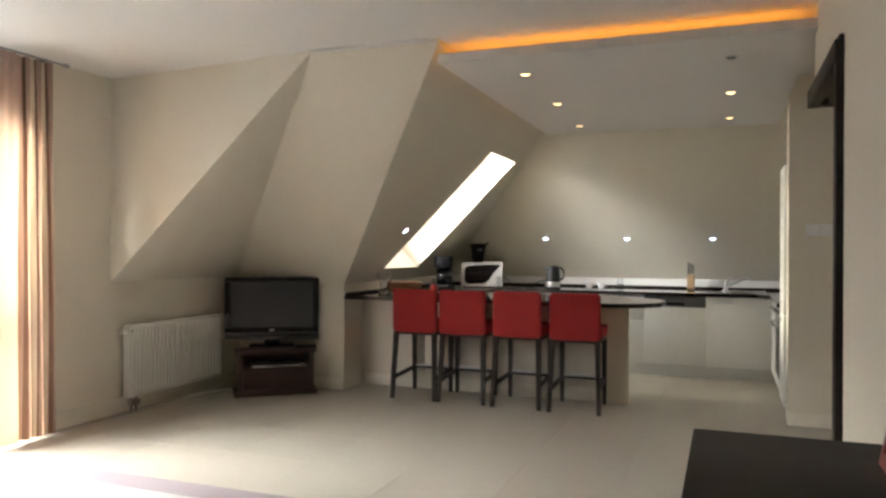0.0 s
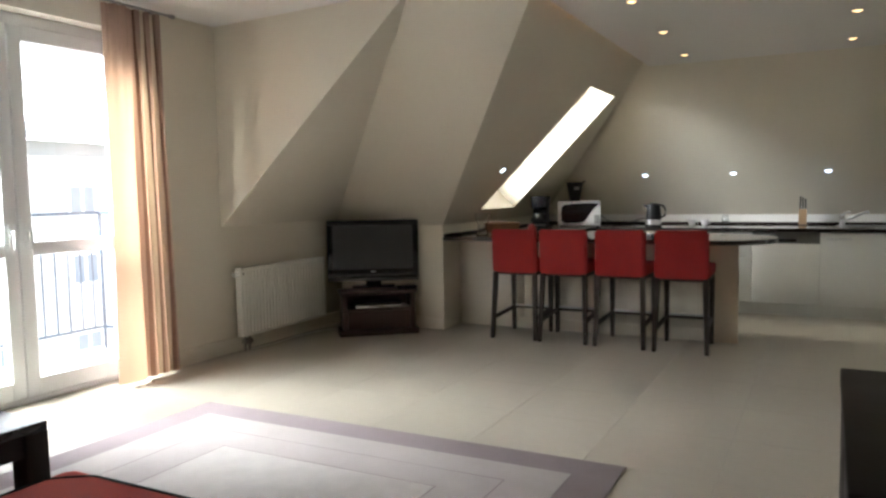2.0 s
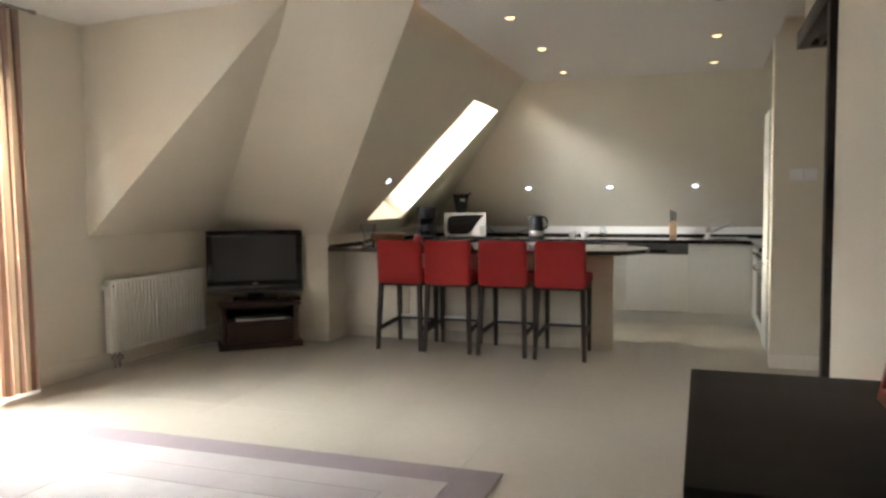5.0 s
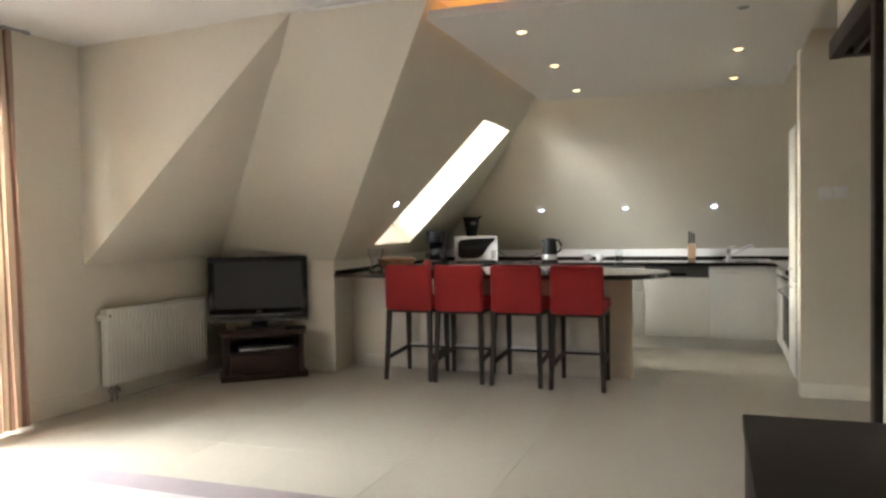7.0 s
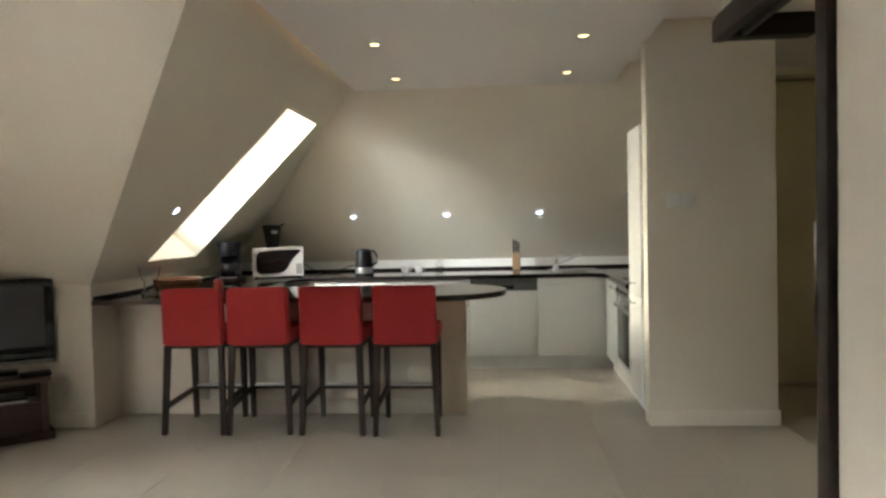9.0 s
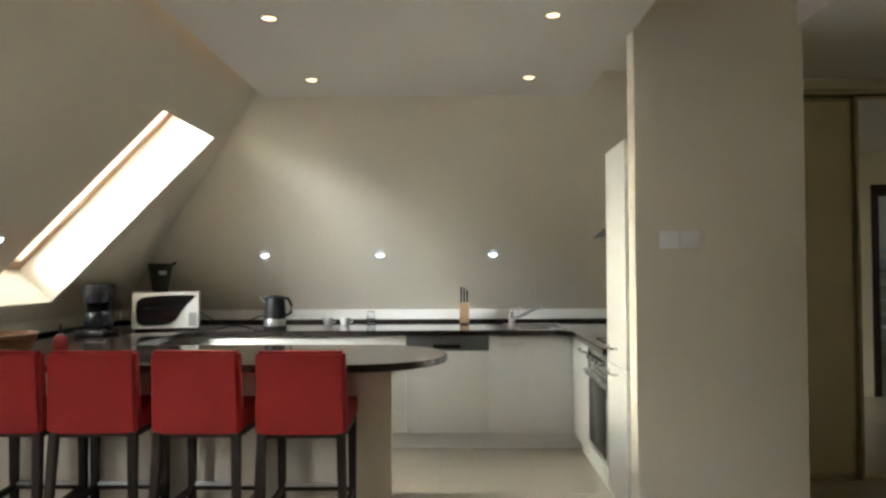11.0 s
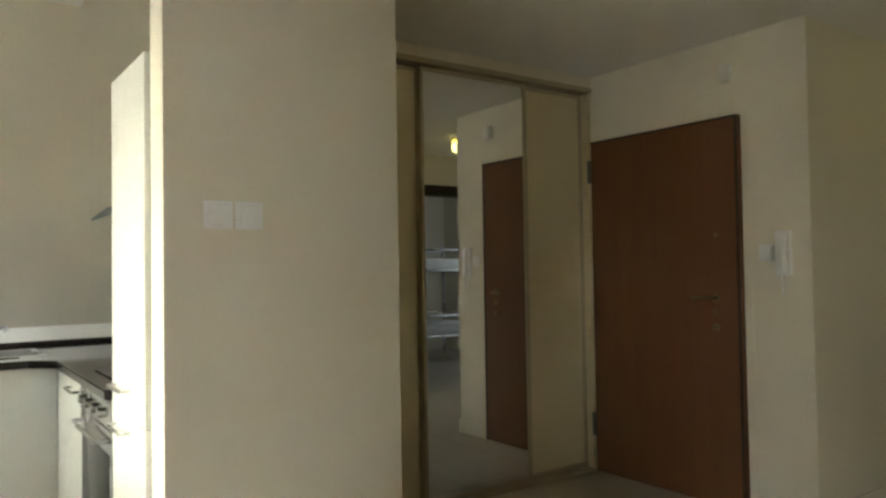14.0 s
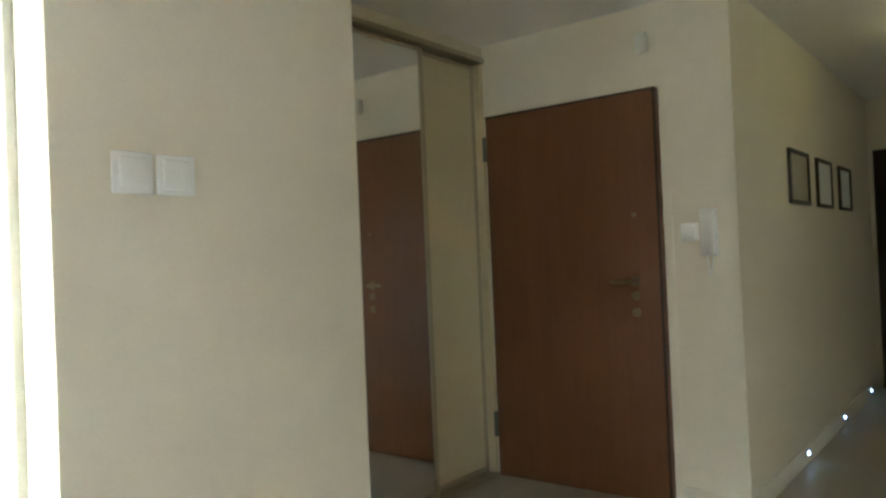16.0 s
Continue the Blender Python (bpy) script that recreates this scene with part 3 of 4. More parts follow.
dvd = thing("video_player", pose(-3.36, 5.55, 0.246, 0, 0, STAND_RZ), "flat silver video player on the stand's shelf", "video player")
part("case", box((-0.21, 0.02, 0.002), (0.21, 0.22, 0.045), 0.004), BLACK, dvd)
part("front", box((-0.212, 0.012, 0.004), (0.212, 0.021, 0.026), 0.003), CHROME, dvd, "silver front bar")
box_ = thing("tuner_box", pose(-3.30, 5.60, 0.406, 0, 0, STAND_RZ), "small black tuner box below the television", "tuner")
part("case", box((0.10, 0.03, 0), (0.28, 0.15, 0.022), 0.004), BLACK, box_)
TV_RZ = math.degrees(math.atan2(5.98 - 5.536, -3.19 + 3.91))
tv = thing("television", pose(-3.55, 5.758, 0.405, 0, 0, TV_RZ), "black flat-screen television, switched off", "television")
TW, TZ0, TZ1 = 0.423, 0.055, 0.625
bm = box((-TW, 0.0, TZ0), (TW, 0.08, TZ1), 0.008)
part("housing", bm, BLACK, tv)
part("screen", box((-TW + 0.055, -0.0015, TZ0 + 0.115), (TW - 0.055, 0.006, TZ1 - 0.048), 0.001), SCREEN, tv, "dark grey screen", 0)
bm = box((-TW + 0.004, -0.006, TZ1 - 0.046), (TW - 0.004, 0.004, TZ1 - 0.004), 0.003)
box((-TW + 0.004, -0.006, TZ0 + 0.075), (-TW + 0.053, 0.004, TZ1 - 0.048), 0.003, bm=bm)
box((TW - 0.053, -0.006, TZ0 + 0.075), (TW - 0.004, 0.004, TZ1 - 0.048), 0.003, bm=bm)
box((-TW + 0.004, -0.006, TZ0 + 0.03), (TW - 0.004, 0.004, TZ0 + 0.113), 0.003, bm=bm)
part("bezel", bm, BLACK_GLOSS, tv)
part("speaker_strip", box((-TW + 0.01, -0.007, TZ0 + 0.004), (TW - 0.01, 0.003, TZ0 + 0.027), 0.003), STEEL_DARK, tv, "silver-grey lower strip")
part("badge", box((-0.022, -0.0085, TZ0 + 0.085), (0.022, -0.004, TZ0 + 0.098), 0.002), CHROME, tv)
part("neck", box((-0.07, 0.03, 0.015), (0.07, 0.06, TZ0 + 0.06), 0.006), BLACK, tv)
part("foot", box((-0.2, -0.06, 0.0), (0.2, 0.12, 0.018), 0.008), BLACK_GLOSS, tv)

# rug
rug = thing("rug", pose(-1.88, 2.37, 0), "mauve bordered rug with pale carved rectangles", "rug")
RX, RY = 1.293, 0.92
part("border", box((-RX, -RY, 0.001), (RX, RY, 0.012), 0.005), RUG_BORDER, rug)
part("field", box((-RX + 0.2, -RY + 0.2, 0.0115), (RX - 0.2, RY - 0.2, 0.0165), 0.003), RUG_FIELD, rug, "pale field")
for k in range(1, 3):
    a, b = RX - 0.2 - 0.24 * k, RY - 0.2 - 0.19 * k
    bm = bmesh.new()
    for lo, hi in (((-a, -b), (a, -b + 0.007)), ((-a, b - 0.007), (a, b)), ((-a, -b), (-a + 0.007, b)), ((a - 0.007, -b), (a, b))):
        box((lo[0], lo[1], 0.0155), (hi[0], hi[1], 0.0170), bm=bm)
    part("carved_line", bm, RUG_LINE, rug)
part("centre_field", box((-RX + 0.69, -RY + 0.59, 0.0160), (RX - 0.69, RY - 0.59, 0.0185), 0.002), RUG_CENTRE, rug, "paler centre rectangle")

# low table, pouffe, sideboard and the leaning frame
ct = thing("coffee_table", pose(-2.95, 1.33, 0), "dark wenge coffee table beside the rug", "coffee table")
part("tabletop", box((-0.56, -0.38, 0.415), (0.56, 0.38, 0.45), 0.004), WENGE_GLOSS, ct)
for x in (-0.56, 0.47):
    for y in (-0.38, 0.29):
        part("leg", box((x, y, 0), (x + 0.09, y + 0.09, 0.415), 0.004), WENGE, ct)
for y in (-0.37, 0.35):
    part("apron", box((-0.47, y, 0.33), (0.47, y + 0.02, 0.415), 0.003), WENGE, ct)
for x in (-0.55, 0.53):
    part("apron", box((x, -0.29, 0.33), (x + 0.02, 0.29, 0.415), 0.003), WENGE, ct)
part("shelf", box((-0.47, -0.33, 0.11), (0.47, 0.33, 0.13), 0.003), WENGE_TOP, ct)
pf = thing("footstool", pose(-1.42, 1.10, 0), "red upholstered footstool with dark piping", "footstool")
part("cushion", box((-0.53, -0.40, 0.12), (0.53, 0.40, 0.425), 0.06, 4), LIT_RED_CLOTH, pf)
ring = [(0.485 * math.copysign(min(1, abs(1.25 * math.cos(a))), math.cos(a)), 0.355 * math.copysign(min(1, abs(1.25 * math.sin(a))), math.sin(a)), 0.423) for a in [2 * math.pi * k / 48 for k in range(49)]]
part("piping", tube(ring, 0.006), BLACK, pf, "black piping")
for x in (-0.45, 0.45):
    for y in (-0.32, 0.32):
        part("leg", rod((x, y, 0), (x, y, 0.13), 0.02, 0.028), WENGE, pf)
sb = thing("sideboard", pose(0.245, 2.18, 0), "dark wenge sideboard against the wall", "sideboard")
part("top", box((0, -0.90, 0.765), (0.525, 0, 0.80), 0.004), WENGE_TOP, sb)
part("body", box((0.02, -0.89, 0.06), (0.52, -0.01, 0.765), 0.003), WENGE, sb)
part("plinth", box((0.05, -0.86, 0), (0.48, -0.03, 0.06)), WENGE, sb)
for i in range(2):
    d = part("door", box((0.004, -0.885 + i * 0.437, 0.075), (0.022, -0.452 + i * 0.437, 0.755), 0.003), WENGE, sb)
    y = -0.49 if i == 0 else -0.41
    part("handle", box((-0.018, y - 0.006, 0.40), (0.004, y + 0.006, 0.56), 0.003), CHROME, d, "steel bar handle")
fr = thing("standing_picture", pose(0.66, 1.93, 0.80, 0, 11, 0), "red lacquered picture frame leaning against the wall", "picture")
bm = bmesh.new()
for lo, hi in (((0, -0.30, 0), (0.022, 0.05, 0.03)), ((0, -0.30, 0.42), (0.022, 0.05, 0.45)), ((0, -0.30, 0.03), (0.022, -0.27, 0.42)), ((0, 0.02, 0.03), (0.022, 0.05, 0.42))):
    box(lo, hi, 0.003, bm=bm)
part("frame", bm, RED_GLOSS, fr)
part("print", box((0.008, -0.27, 0.03), (0.014, 0.02, 0.42)), GLARE_PRINT, fr)

# ---------------------------------------------------------------- kitchen
ZT, ZU = 0.868, 0.83
DYF = 7.93     # fronts of the rear run
BARF = 6.38    # panel under the bar
outline = [(CX, 6.03), (-0.62, 6.00)]
outline += [(-0.62 + 0.48 * math.sin(a), 6.465 - 0.465 * math.cos(a)) for a in [math.pi * k / 20 for k in range(1, 20)]]
outline += [(-0.62, 6.93), (-2.05, 6.93), (-2.05, 7.78), (-1.93, 7.90), (0.62, 7.90), (0.72, 7.80), (0.72, 6.675), (KR, 6.675), (KR, NY), (CX, NY)]
top = thing("worktop", pose(0, 0, 0), "continuous dark polished worktop with a rounded bar end", "worktop")
bm = slab([(x, y, ZU) for x, y in outline], (0, 0, ZT - ZU))
sharp = [e for e in bm.edges if abs(e.verts[0].co.z - e.verts[1].co.z) < 1e-5 and e.calc_face_angle(0) > 0.5]
bmesh.ops.bevel(bm, geom=sharp, offset=0.006, segments=2, affect="EDGES")
part("slab", bm, GRANITE, top)
bm = box((CX + 0.018, NY - 0.018, ZT), (KR, NY, ZT + 0.024), 0.002)
part("upstand", bm, GRANITE, top)
part("upstand", box((CX, 6.05, ZT), (CX + 0.018, NY, ZT + 0.024), 0.002), GRANITE, top)

part_handle = mesh_of("handle", tube([(0, 0, 0), (0, -0.022, 0), (0.012, -0.032, 0), (0.188, -0.032, 0), (0.2, -0.022, 0), (0.2, 0, 0)], 0.006), CHROME)


def unit(name, x0, x1, label, doors, handle=None, drawers=()):
    """A base unit of the rear run: body, plinth and fronts."""
    u = thing(name, pose(x0, DYF, 0), label, "kitchen cabinet", "base units of the kitchen")
    w = x1 - x0
    part("body", box((0.002, 0.02, 0.12), (w - 0.002, 0.58, ZU), 0), WHITE, u)
    part("plinth", box((0, 0.06, 0), (w + (0.085 if name == "base_unit" else 0), 0.08, 0.12)), CABINET, u)
    if name == "base_unit":
        part("filler", box((w, 0.004, 0.12), (w + 0.03, 0.02, ZU)), CABINET, u)
    for z0, z1 in doors:
        d = part("door", box((0.0015, 0, z0), (w - 0.0015, 0.019, z1), 0.002), CABINET, u)
        if handle:
            h = new("handle", part_handle)
            h.parent, h.location = d, (handle, 0, z1 - 0.055)
    return u


unit("base_unit", 0.143, 0.748, "white base unit with a steel bar handle under the sink", [(0.125, ZU - 0.004)], 0.06)
unit("drawer_unit", -1.07, -0.465, "white drawer unit behind the bar", [(0.125, 0.565), (0.569, ZU - 0.004)])
unit("drawer_unit", -1.68, -1.07, "white drawer unit behind the bar", [(0.125, 0.565), (0.569, ZU - 0.004)])
unit("corner_unit", -2.05, -1.68, "white corner base unit behind the bar", [(0.125, ZU - 0.004)])
dw = thing("dishwasher", pose(-0.465, DYF, 0), "white-fronted dishwasher with a steel control strip", "dishwasher")
part("body", box((0.002, 0.02, 0.12), (0.606, 0.58, ZU)), GREY, dw)
part("door", box((0.0015, 0, 0.125), (0.6065, 0.019, 0.715), 0.002), CABINET, dw)
part("control_panel", box((0.0015, -0.004, 0.72), (0.6065, 0.019, ZU - 0.004), 0.003), STEEL_DARK, dw, "dark steel control strip")
part("grip", box((0.20, -0.012, 0.735), (0.40, -0.003, 0.765), 0.003), BLACK, dw)
part("plinth", box((0, 0.06, 0), (0.608, 0.08, 0.12)), CABINET, dw)

# units along the side wall: narrow unit, oven, tall refrigerator cupboard
nu = thing("narrow_unit", pose(0.75, 7.30, 0), "narrow white base unit beside the oven", "kitchen cabinet", "base units of the kitchen")
part("body", box((0.02, 0.002, 0.12), (0.6, 0.6, ZU)), WHITE, nu)
d = part("door", box((0, 0.0015, 0.125), (0.019, 0.626, ZU - 0.004), 0.002), CABINET, nu)
part("handle", tube([(0, 0.03, 0.775), (-0.026, 0.03, 0.775), (-0.032, 0.04, 0.775), (-0.032, 0.21, 0.775), (-0.026, 0.22, 0.775), (0, 0.22, 0.775)], 0.006), CHROME, d)
part("plinth", box((0.06, 0, 0), (0.08, 0.6, 0.12)), CABINET, nu)
ov = thing("oven", pose(0.75, 6.68, 0), "built-in steel oven with a dark glass door", "oven")
part("body", box((0.02, 0.005, 0.12), (0.6, 0.615, ZU)), GREY, ov)
part("control_panel", box((-0.004, 0.01, 0.715), (0.02, 0.61, ZU - 0.004), 0.003), CHROME, ov)
for k in range(4):
    part("knob", rod((-0.004, 0.12 + k * 0.125, 0.77), (-0.03, 0.12 + k * 0.125, 0.77), 0.02, 0.017), CHROME, ov)
d = part("door", box((-0.002, 0.01, 0.20), (0.02, 0.61, 0.71), 0.004), CHROME, ov)
part("glass", box((-0.0045, 0.05, 0.235), (0.0, 0.57, 0.625), 0.001), BLACK_GLOSS, d, "dark oven glass")
part("handle", tube([(0, 0.06, 0.675), (-0.04, 0.06, 0.675), (-0.045, 0.08, 0.675), (-0.045, 0.54, 0.675), (-0.04, 0.56, 0.675), (0, 0.56, 0.675)], 0.009), CHROME, d)
part("lower_drawer", box((0, 0.01, 0.125), (0.02, 0.61, 0.195), 0.002), CABINET, ov)
part("plinth", box((0.06, 0, 0), (0.08, 0.62, 0.12)), CABINET, ov)
hob = thing("hob", pose(0.80, 6.72, ZT), "black glass hob set in the worktop", "hob")
part("glass", box((0, 0, 0.0), (0.50, 0.56, 0.006), 0.002), BLACK_GLOSS, hob)
fg = thing("tall_cupboard", pose(0.745, 6.205, 0), "tall cream-white refrigerator cupboard", "refrigerator cupboard")
part("body", box((0.022, 0, 0.10), (0.62, 0.462, 1.96), 0.001), CABINET, fg)
part("plinth", box((0.06, 0, 0), (0.6, 0.46, 0.10)), CABINET, fg)
for z0, z1, hz in ((0.105, 0.80, 0.76), (0.804, 1.957, 0.895)):
    d = part("door", box((0, 0.0015, z0), (0.02, 0.4605, z1), 0.002), CABINET, fg)
    part("handle", tube([(0, 0.20, hz), (-0.026, 0.20, hz), (-0.032, 0.21, hz), (-0.032, 0.39, hz), (-0.026, 0.40, hz), (0, 0.40, hz)], 0.006), CHROME, d)
hd = thing("cooker_hood", pose(KR, 7.0, 1.55), "steel cooker hood with a curved glass visor", "cooker hood")
part("body", box((-0.40, -0.28, 0.0), (0, 0.28, 0.06), 0.006), CHROME, hd)
bm = bmesh.new()
prof = [(-0.40, 0.05), (-0.48, 0.035), (-0.55, 0.005), (-0.61, -0.045)]
for (xa, za), (xb, zb) in zip(prof, prof[1:]):
    slab([(xa, -0.29, za), (xa, 0.29, za), (xb, 0.29, zb), (xb, -0.29, zb)], (0, 0, 0.008), bm)
part("visor", bm, STEEL_DARK, hd, "smoked visor")
part("chimney", box((-0.28, -0.13, 0.06), (-0.01, 0.13, 0.60), 0.004), CHROME, hd)

# bar base
bc = thing("breakfast_bar", pose(CX, BARF, 0), "cream panelled base under the bar", "kitchen cabinet")
BL = -0.43 - CX
part("body", box((0.002, 0.02, 0.10), (BL - 0.08, 0.54, ZU)), WHITE, bc)
edges = [0.0, 0.66, 1.27, 1.88, BL - 0.24]
for a, b in zip(edges, edges[1:]):
    part("panel", box((a + 0.002, 0, 0.105), (b - 0.002, 0.019, ZU - 0.003), 0.002), BAR_PANEL, bc)
part("end_panel", box((BL - 0.238, -0.006, 0.0), (BL, 0.022, ZU), 0.003), material("beige_end_panel", (0.68, 0.58, 0.46), 0.5, vary=0.05, grain=40), bc, "beige end panel")
part("plinth", box((0, 0.008, 0), (BL - 0.24, 0.03, 0.10), 0.002), BAR_PANEL, bc)


def stool():
    s = thing("bar_stool", pose(0, 0, 0), "red upholstered bar stool with dark wooden legs", "bar stool", "stools along the bar")
    part("backrest", taper((-0.205, 0.0), (0.205, 0.075), 0.575, (-0.200, -0.022), (0.200, 0.045), 0.952, 0.014), RED_CLOTH, s)
    part("seat", box((-0.205, 0.06, 0.585), (0.205, 0.46, 0.675), 0.018, 3), RED_CLOTH, s)
    part("seat_frame", box((-0.195, 0.03, 0.555), (0.195, 0.45, 0.590), 0.004), WENGE, s)
    for sx in (-1, 1):
        x = 0.178 * sx
        part("leg", taper((x - 0.017 + 0.02 * sx, -0.035), (x + 0.017 + 0.02 * sx, 0.0), 0, (x - 0.02, 0.005), (x + 0.02, 0.045), 0.58), WENGE, s)
        part("leg", taper((x - 0.016, 0.425), (x + 0.016, 0.457), 0, (x - 0.02, 0.41), (x + 0.02, 0.455), 0.58), WENGE, s)
        part("stretcher", slab([(x - 0.01 + 0.01 * sx, -0.015, 0.165), (x + 0.01 + 0.01 * sx, -0.015, 0.165), (x + 0.01, 0.43, 0.195), (x - 0.01, 0.43, 0.195)], (0, 0, 0.032)), WENGE, s)
    part("footrest", box((-0.165, 0.43, 0.20), (0.165, 0.452, 0.235), 0.003), WENGE, s)
    part("footrest_cover", box((-0.163, 0.427, 0.222), (0.163, 0.455, 0.238), 0.002), CHROME, s, "steel footrest cover")
    return s


first = stool()
first.matrix_basis = pose(-2.182, 5.865, 0, 0, 0, 0)
for x, rz, dy in ((-1.747, 2, 0.0), (-1.27, -1, -0.01), (-0.79, 1, -0.025)):
    copy_thing(first, pose(x, 5.865 + dy, 0, 0, 0, rz))

# things on the worktop
mw = thing("microwave", pose(-2.30, 8.13, ZT, 0, 0, 17), "white microwave oven with a black oval window", "microwave")
part("case", box((-0.235, -0.15, 0.012), (0.235, 0.17, 0.282), 0.010), PORCELAIN, mw)
part("door_panel", box((-0.233, -0.156, 0.016), (0.233, -0.149, 0.278), 0.006), PORCELAIN, mw)
lens = [(-0.200, 0.075), (-0.203, 0.15), (-0.195, 0.215), (-0.165, 0.245), (-0.05, 0.258), (0.15, 0.262), (0.205, 0.258), (0.207, 0.245), (0.16, 0.20), (0.12, 0.15), (0.085, 0.09), (0.05, 0.055), (0.0, 0.040), (-0.15, 0.036), (-0.185, 0.05)]
part("window", slab([(x, -0.1562, z) for x, z in lens], (0, -0.005, 0)), BLACK_GLOSS, mw, "black curved window")
part("handle", tube([(-0.15, -0.161, 0.165), (-0.08, -0.168, 0.16), (0.02, -0.168, 0.170), (0.12, -0.162, 0.195)], 0.006), BLACK, mw)
part("control_strip", box((0.165, -0.160, 0.03), (0.22, -0.155, 0.13), 0.002), GREY, mw)
part("dial", rod((0.193, -0.156, 0.10), (0.193, -0.172, 0.10), 0.016), GREY, mw)
for x in (-0.2, 0.2):
    for y in (-0.12, 0.13):
        part("foot", rod((x, y, 0), (x, y, 0.014), 0.012), BLACK, mw)
jug = thing("coffee_filter", pose(-2.35, 8.13, ZT + 0.282), "black coffee filter holder standing on the microwave", "coffee filter")
bm = lathe([(0.058, 0), (0.06, 0.01), (0.085, 0.16), (0.095, 0.21), (0.092, 0.215), (0.08, 0.2)], 26)
part("body", bm, BLACK, jug)
part("spout", slab([(0.07, -0.02, 0.19), (0.12, 0, 0.21), (0.07, 0.02, 0.19)], (0, 0, 0.02)), BLACK, jug)
part("label", box((0.02, -0.088, 0.13), (0.075, -0.078, 0.16), 0.002), GREY, jug, "pale label patch")
cm = thing("coffee_maker", pose(-2.58, 7.62, ZT), "black drip coffee maker with a glass pot", "coffee maker")
part("base", box((-0.10, -0.13, 0), (0.10, 0.12, 0.035), 0.01), BLACK, cm)
part("tower", box((-0.10, 0.03, 0.03), (0.06, 0.12, 0.30), 0.012), BLACK, cm)
part("head", lathe([(0.07, 0.0), (0.098, 0.03), (0.107, 0.13), (0.107, 0.148), (0.09, 0.155)], 28, at=(0, 0, 0.198)), BLACK_GLOSS, cm)
part("hot_plate", lathe([(0.075, 0), (0.075, 0.006), (0.07, 0.008)], at=(0, -0.045, 0.034)), CHROME, cm)
pot = part("pot", lathe([(0.055, 0), (0.07, 0.03), (0.066, 0.09), (0.05, 0.12), (0.045, 0.12), (0.062, 0.09), (0.05, 0.006)], at=(0, -0.045, 0.043)), BLACK_GLOSS, cm, "dark glass pot")
part("handle", tube([(0.06, -0.07, 0.16), (0.12, -0.08, 0.15), (0.125, -0.08, 0.09), (0.07, -0.07, 0.07)], 0.009), BLACK, pot)
kt = thing("kettle", pose(-1.47, 8.12, ZT), "black electric kettle with a steel base band", "kettle")
part("power_base", lathe([(0.085, 0), (0.088, 0.015), (0.075, 0.022)]), BLACK, kt)
part("steel_band", lathe([(0.082, 0.022), (0.084, 0.055), (0.08, 0.077)]), CHROME, kt, "steel base band")
part("body", lathe([(0.082, 0.076), (0.080, 0.12), (0.072, 0.20), (0.066, 0.235), (0.05, 0.245)]), BLACK, kt)
part("spout", slab([(-0.055, -0.025, 0.18), (-0.115, 0, 0.235), (-0.055, 0.025, 0.18), (-0.05, 0, 0.24)], (0.01, 0, 0.006)), BLACK, kt)
part("handle", tube([(0.05, 0, 0.235), (0.10, 0, 0.225), (0.125, 0, 0.18), (0.12, 0, 0.12), (0.075, 0, 0.095)], 0.011), BLACK, kt)
part("lid", lathe([(0.05, 0.24), (0.045, 0.252), (0.01, 0.256)]), BLACK, kt)
cb = thing("power_cable", pose(0, 0, 0), "thin dark cable along the worktop", "cable")
pts = [(-2.10, 8.28, ZT + 0.12), (-2.02, 8.42, ZT + 0.03), (-1.93, 8.5, ZT + 0.006), (-1.82, 8.55, ZT + 0.02), (-1.72, 8.62, ZT + 0.06), (-1.66, 8.66, ZT + 0.07), (-1.60, 8.70, ZT + 0.07)]
part("cord", tube(pts, 0.005), BLACK, cb)
part("plug", box((-1.645, 8.66, ZT + 0.055), (-1.575, NY - 0.012, ZT + 0.09), 0.006), BLACK, cb)
sk = thing("wall_socket", pose(-1.60, NY, ZT + 0.075), "white wall socket above the worktop", "socket")
part("plate", box((-0.06, -0.010, -0.04), (0.06, 0, 0.04), 0.004), WHITE, sk)
for x in (-1.12, -0.985):
    cup = thing("cup", pose(x, 8.42, ZT), "small white porcelain cup on the worktop", "cup", "cups on the worktop")
    part("bowl", lathe([(0.022, 0), (0.03, 0.005), (0.042, 0.045), (0.044, 0.065), (0.041, 0.065), (0.036, 0.03), (0.02, 0.008)]), PORCELAIN, cup)
    part("handle", tube([(0.04, 0, 0.055), (0.062, 0, 0.05), (0.062, 0, 0.028), (0.038, 0, 0.02)], 0.004), PORCELAIN, cup)
gj = thing("glass_jar", pose(-0.79, 8.55, ZT), "small clear glass jar with a lid", "jar")
part("jar", lathe([(0.03, 0), (0.036, 0.004), (0.036, 0.07), (0.032, 0.08), (0.029, 0.08), (0.032, 0.068), (0.032, 0.008)]), JAR_GLASS, gj)
part("lid", lathe([(0.035, 0.08), (0.036, 0.10), (0.03, 0.104)]), JAR_GLASS, gj)
kb = thing("knife_block", pose(-0.03, 8.55, ZT, -8, 0, 0), "pale beech knife block with black-handled knives", "knife block")
part("block", box((-0.038, -0.06, 0.004), (0.038, 0.05, 0.165), 0.005), BEECH, kb)
for x, y, h in ((-0.024, -0.035, 0.125), (0.0, -0.035, 0.115), (0.024, -0.035, 0.10)):
    k = part("knife_handle", box((x - 0.0075, y - 0.011, 0.172), (x + 0.0075, y + 0.011, 0.172 + h), 0.004), BLACK, kb)
    part("bolster", box((x - 0.006, y - 0.009, 0.163), (x + 0.006, y + 0.009, 0.173), 0.001), CHROME, k, "steel bolster")
si = thing("sink", pose(0.28, 8.08, ZT), "steel sink let into the worktop", "sink")
bm = bmesh.new()
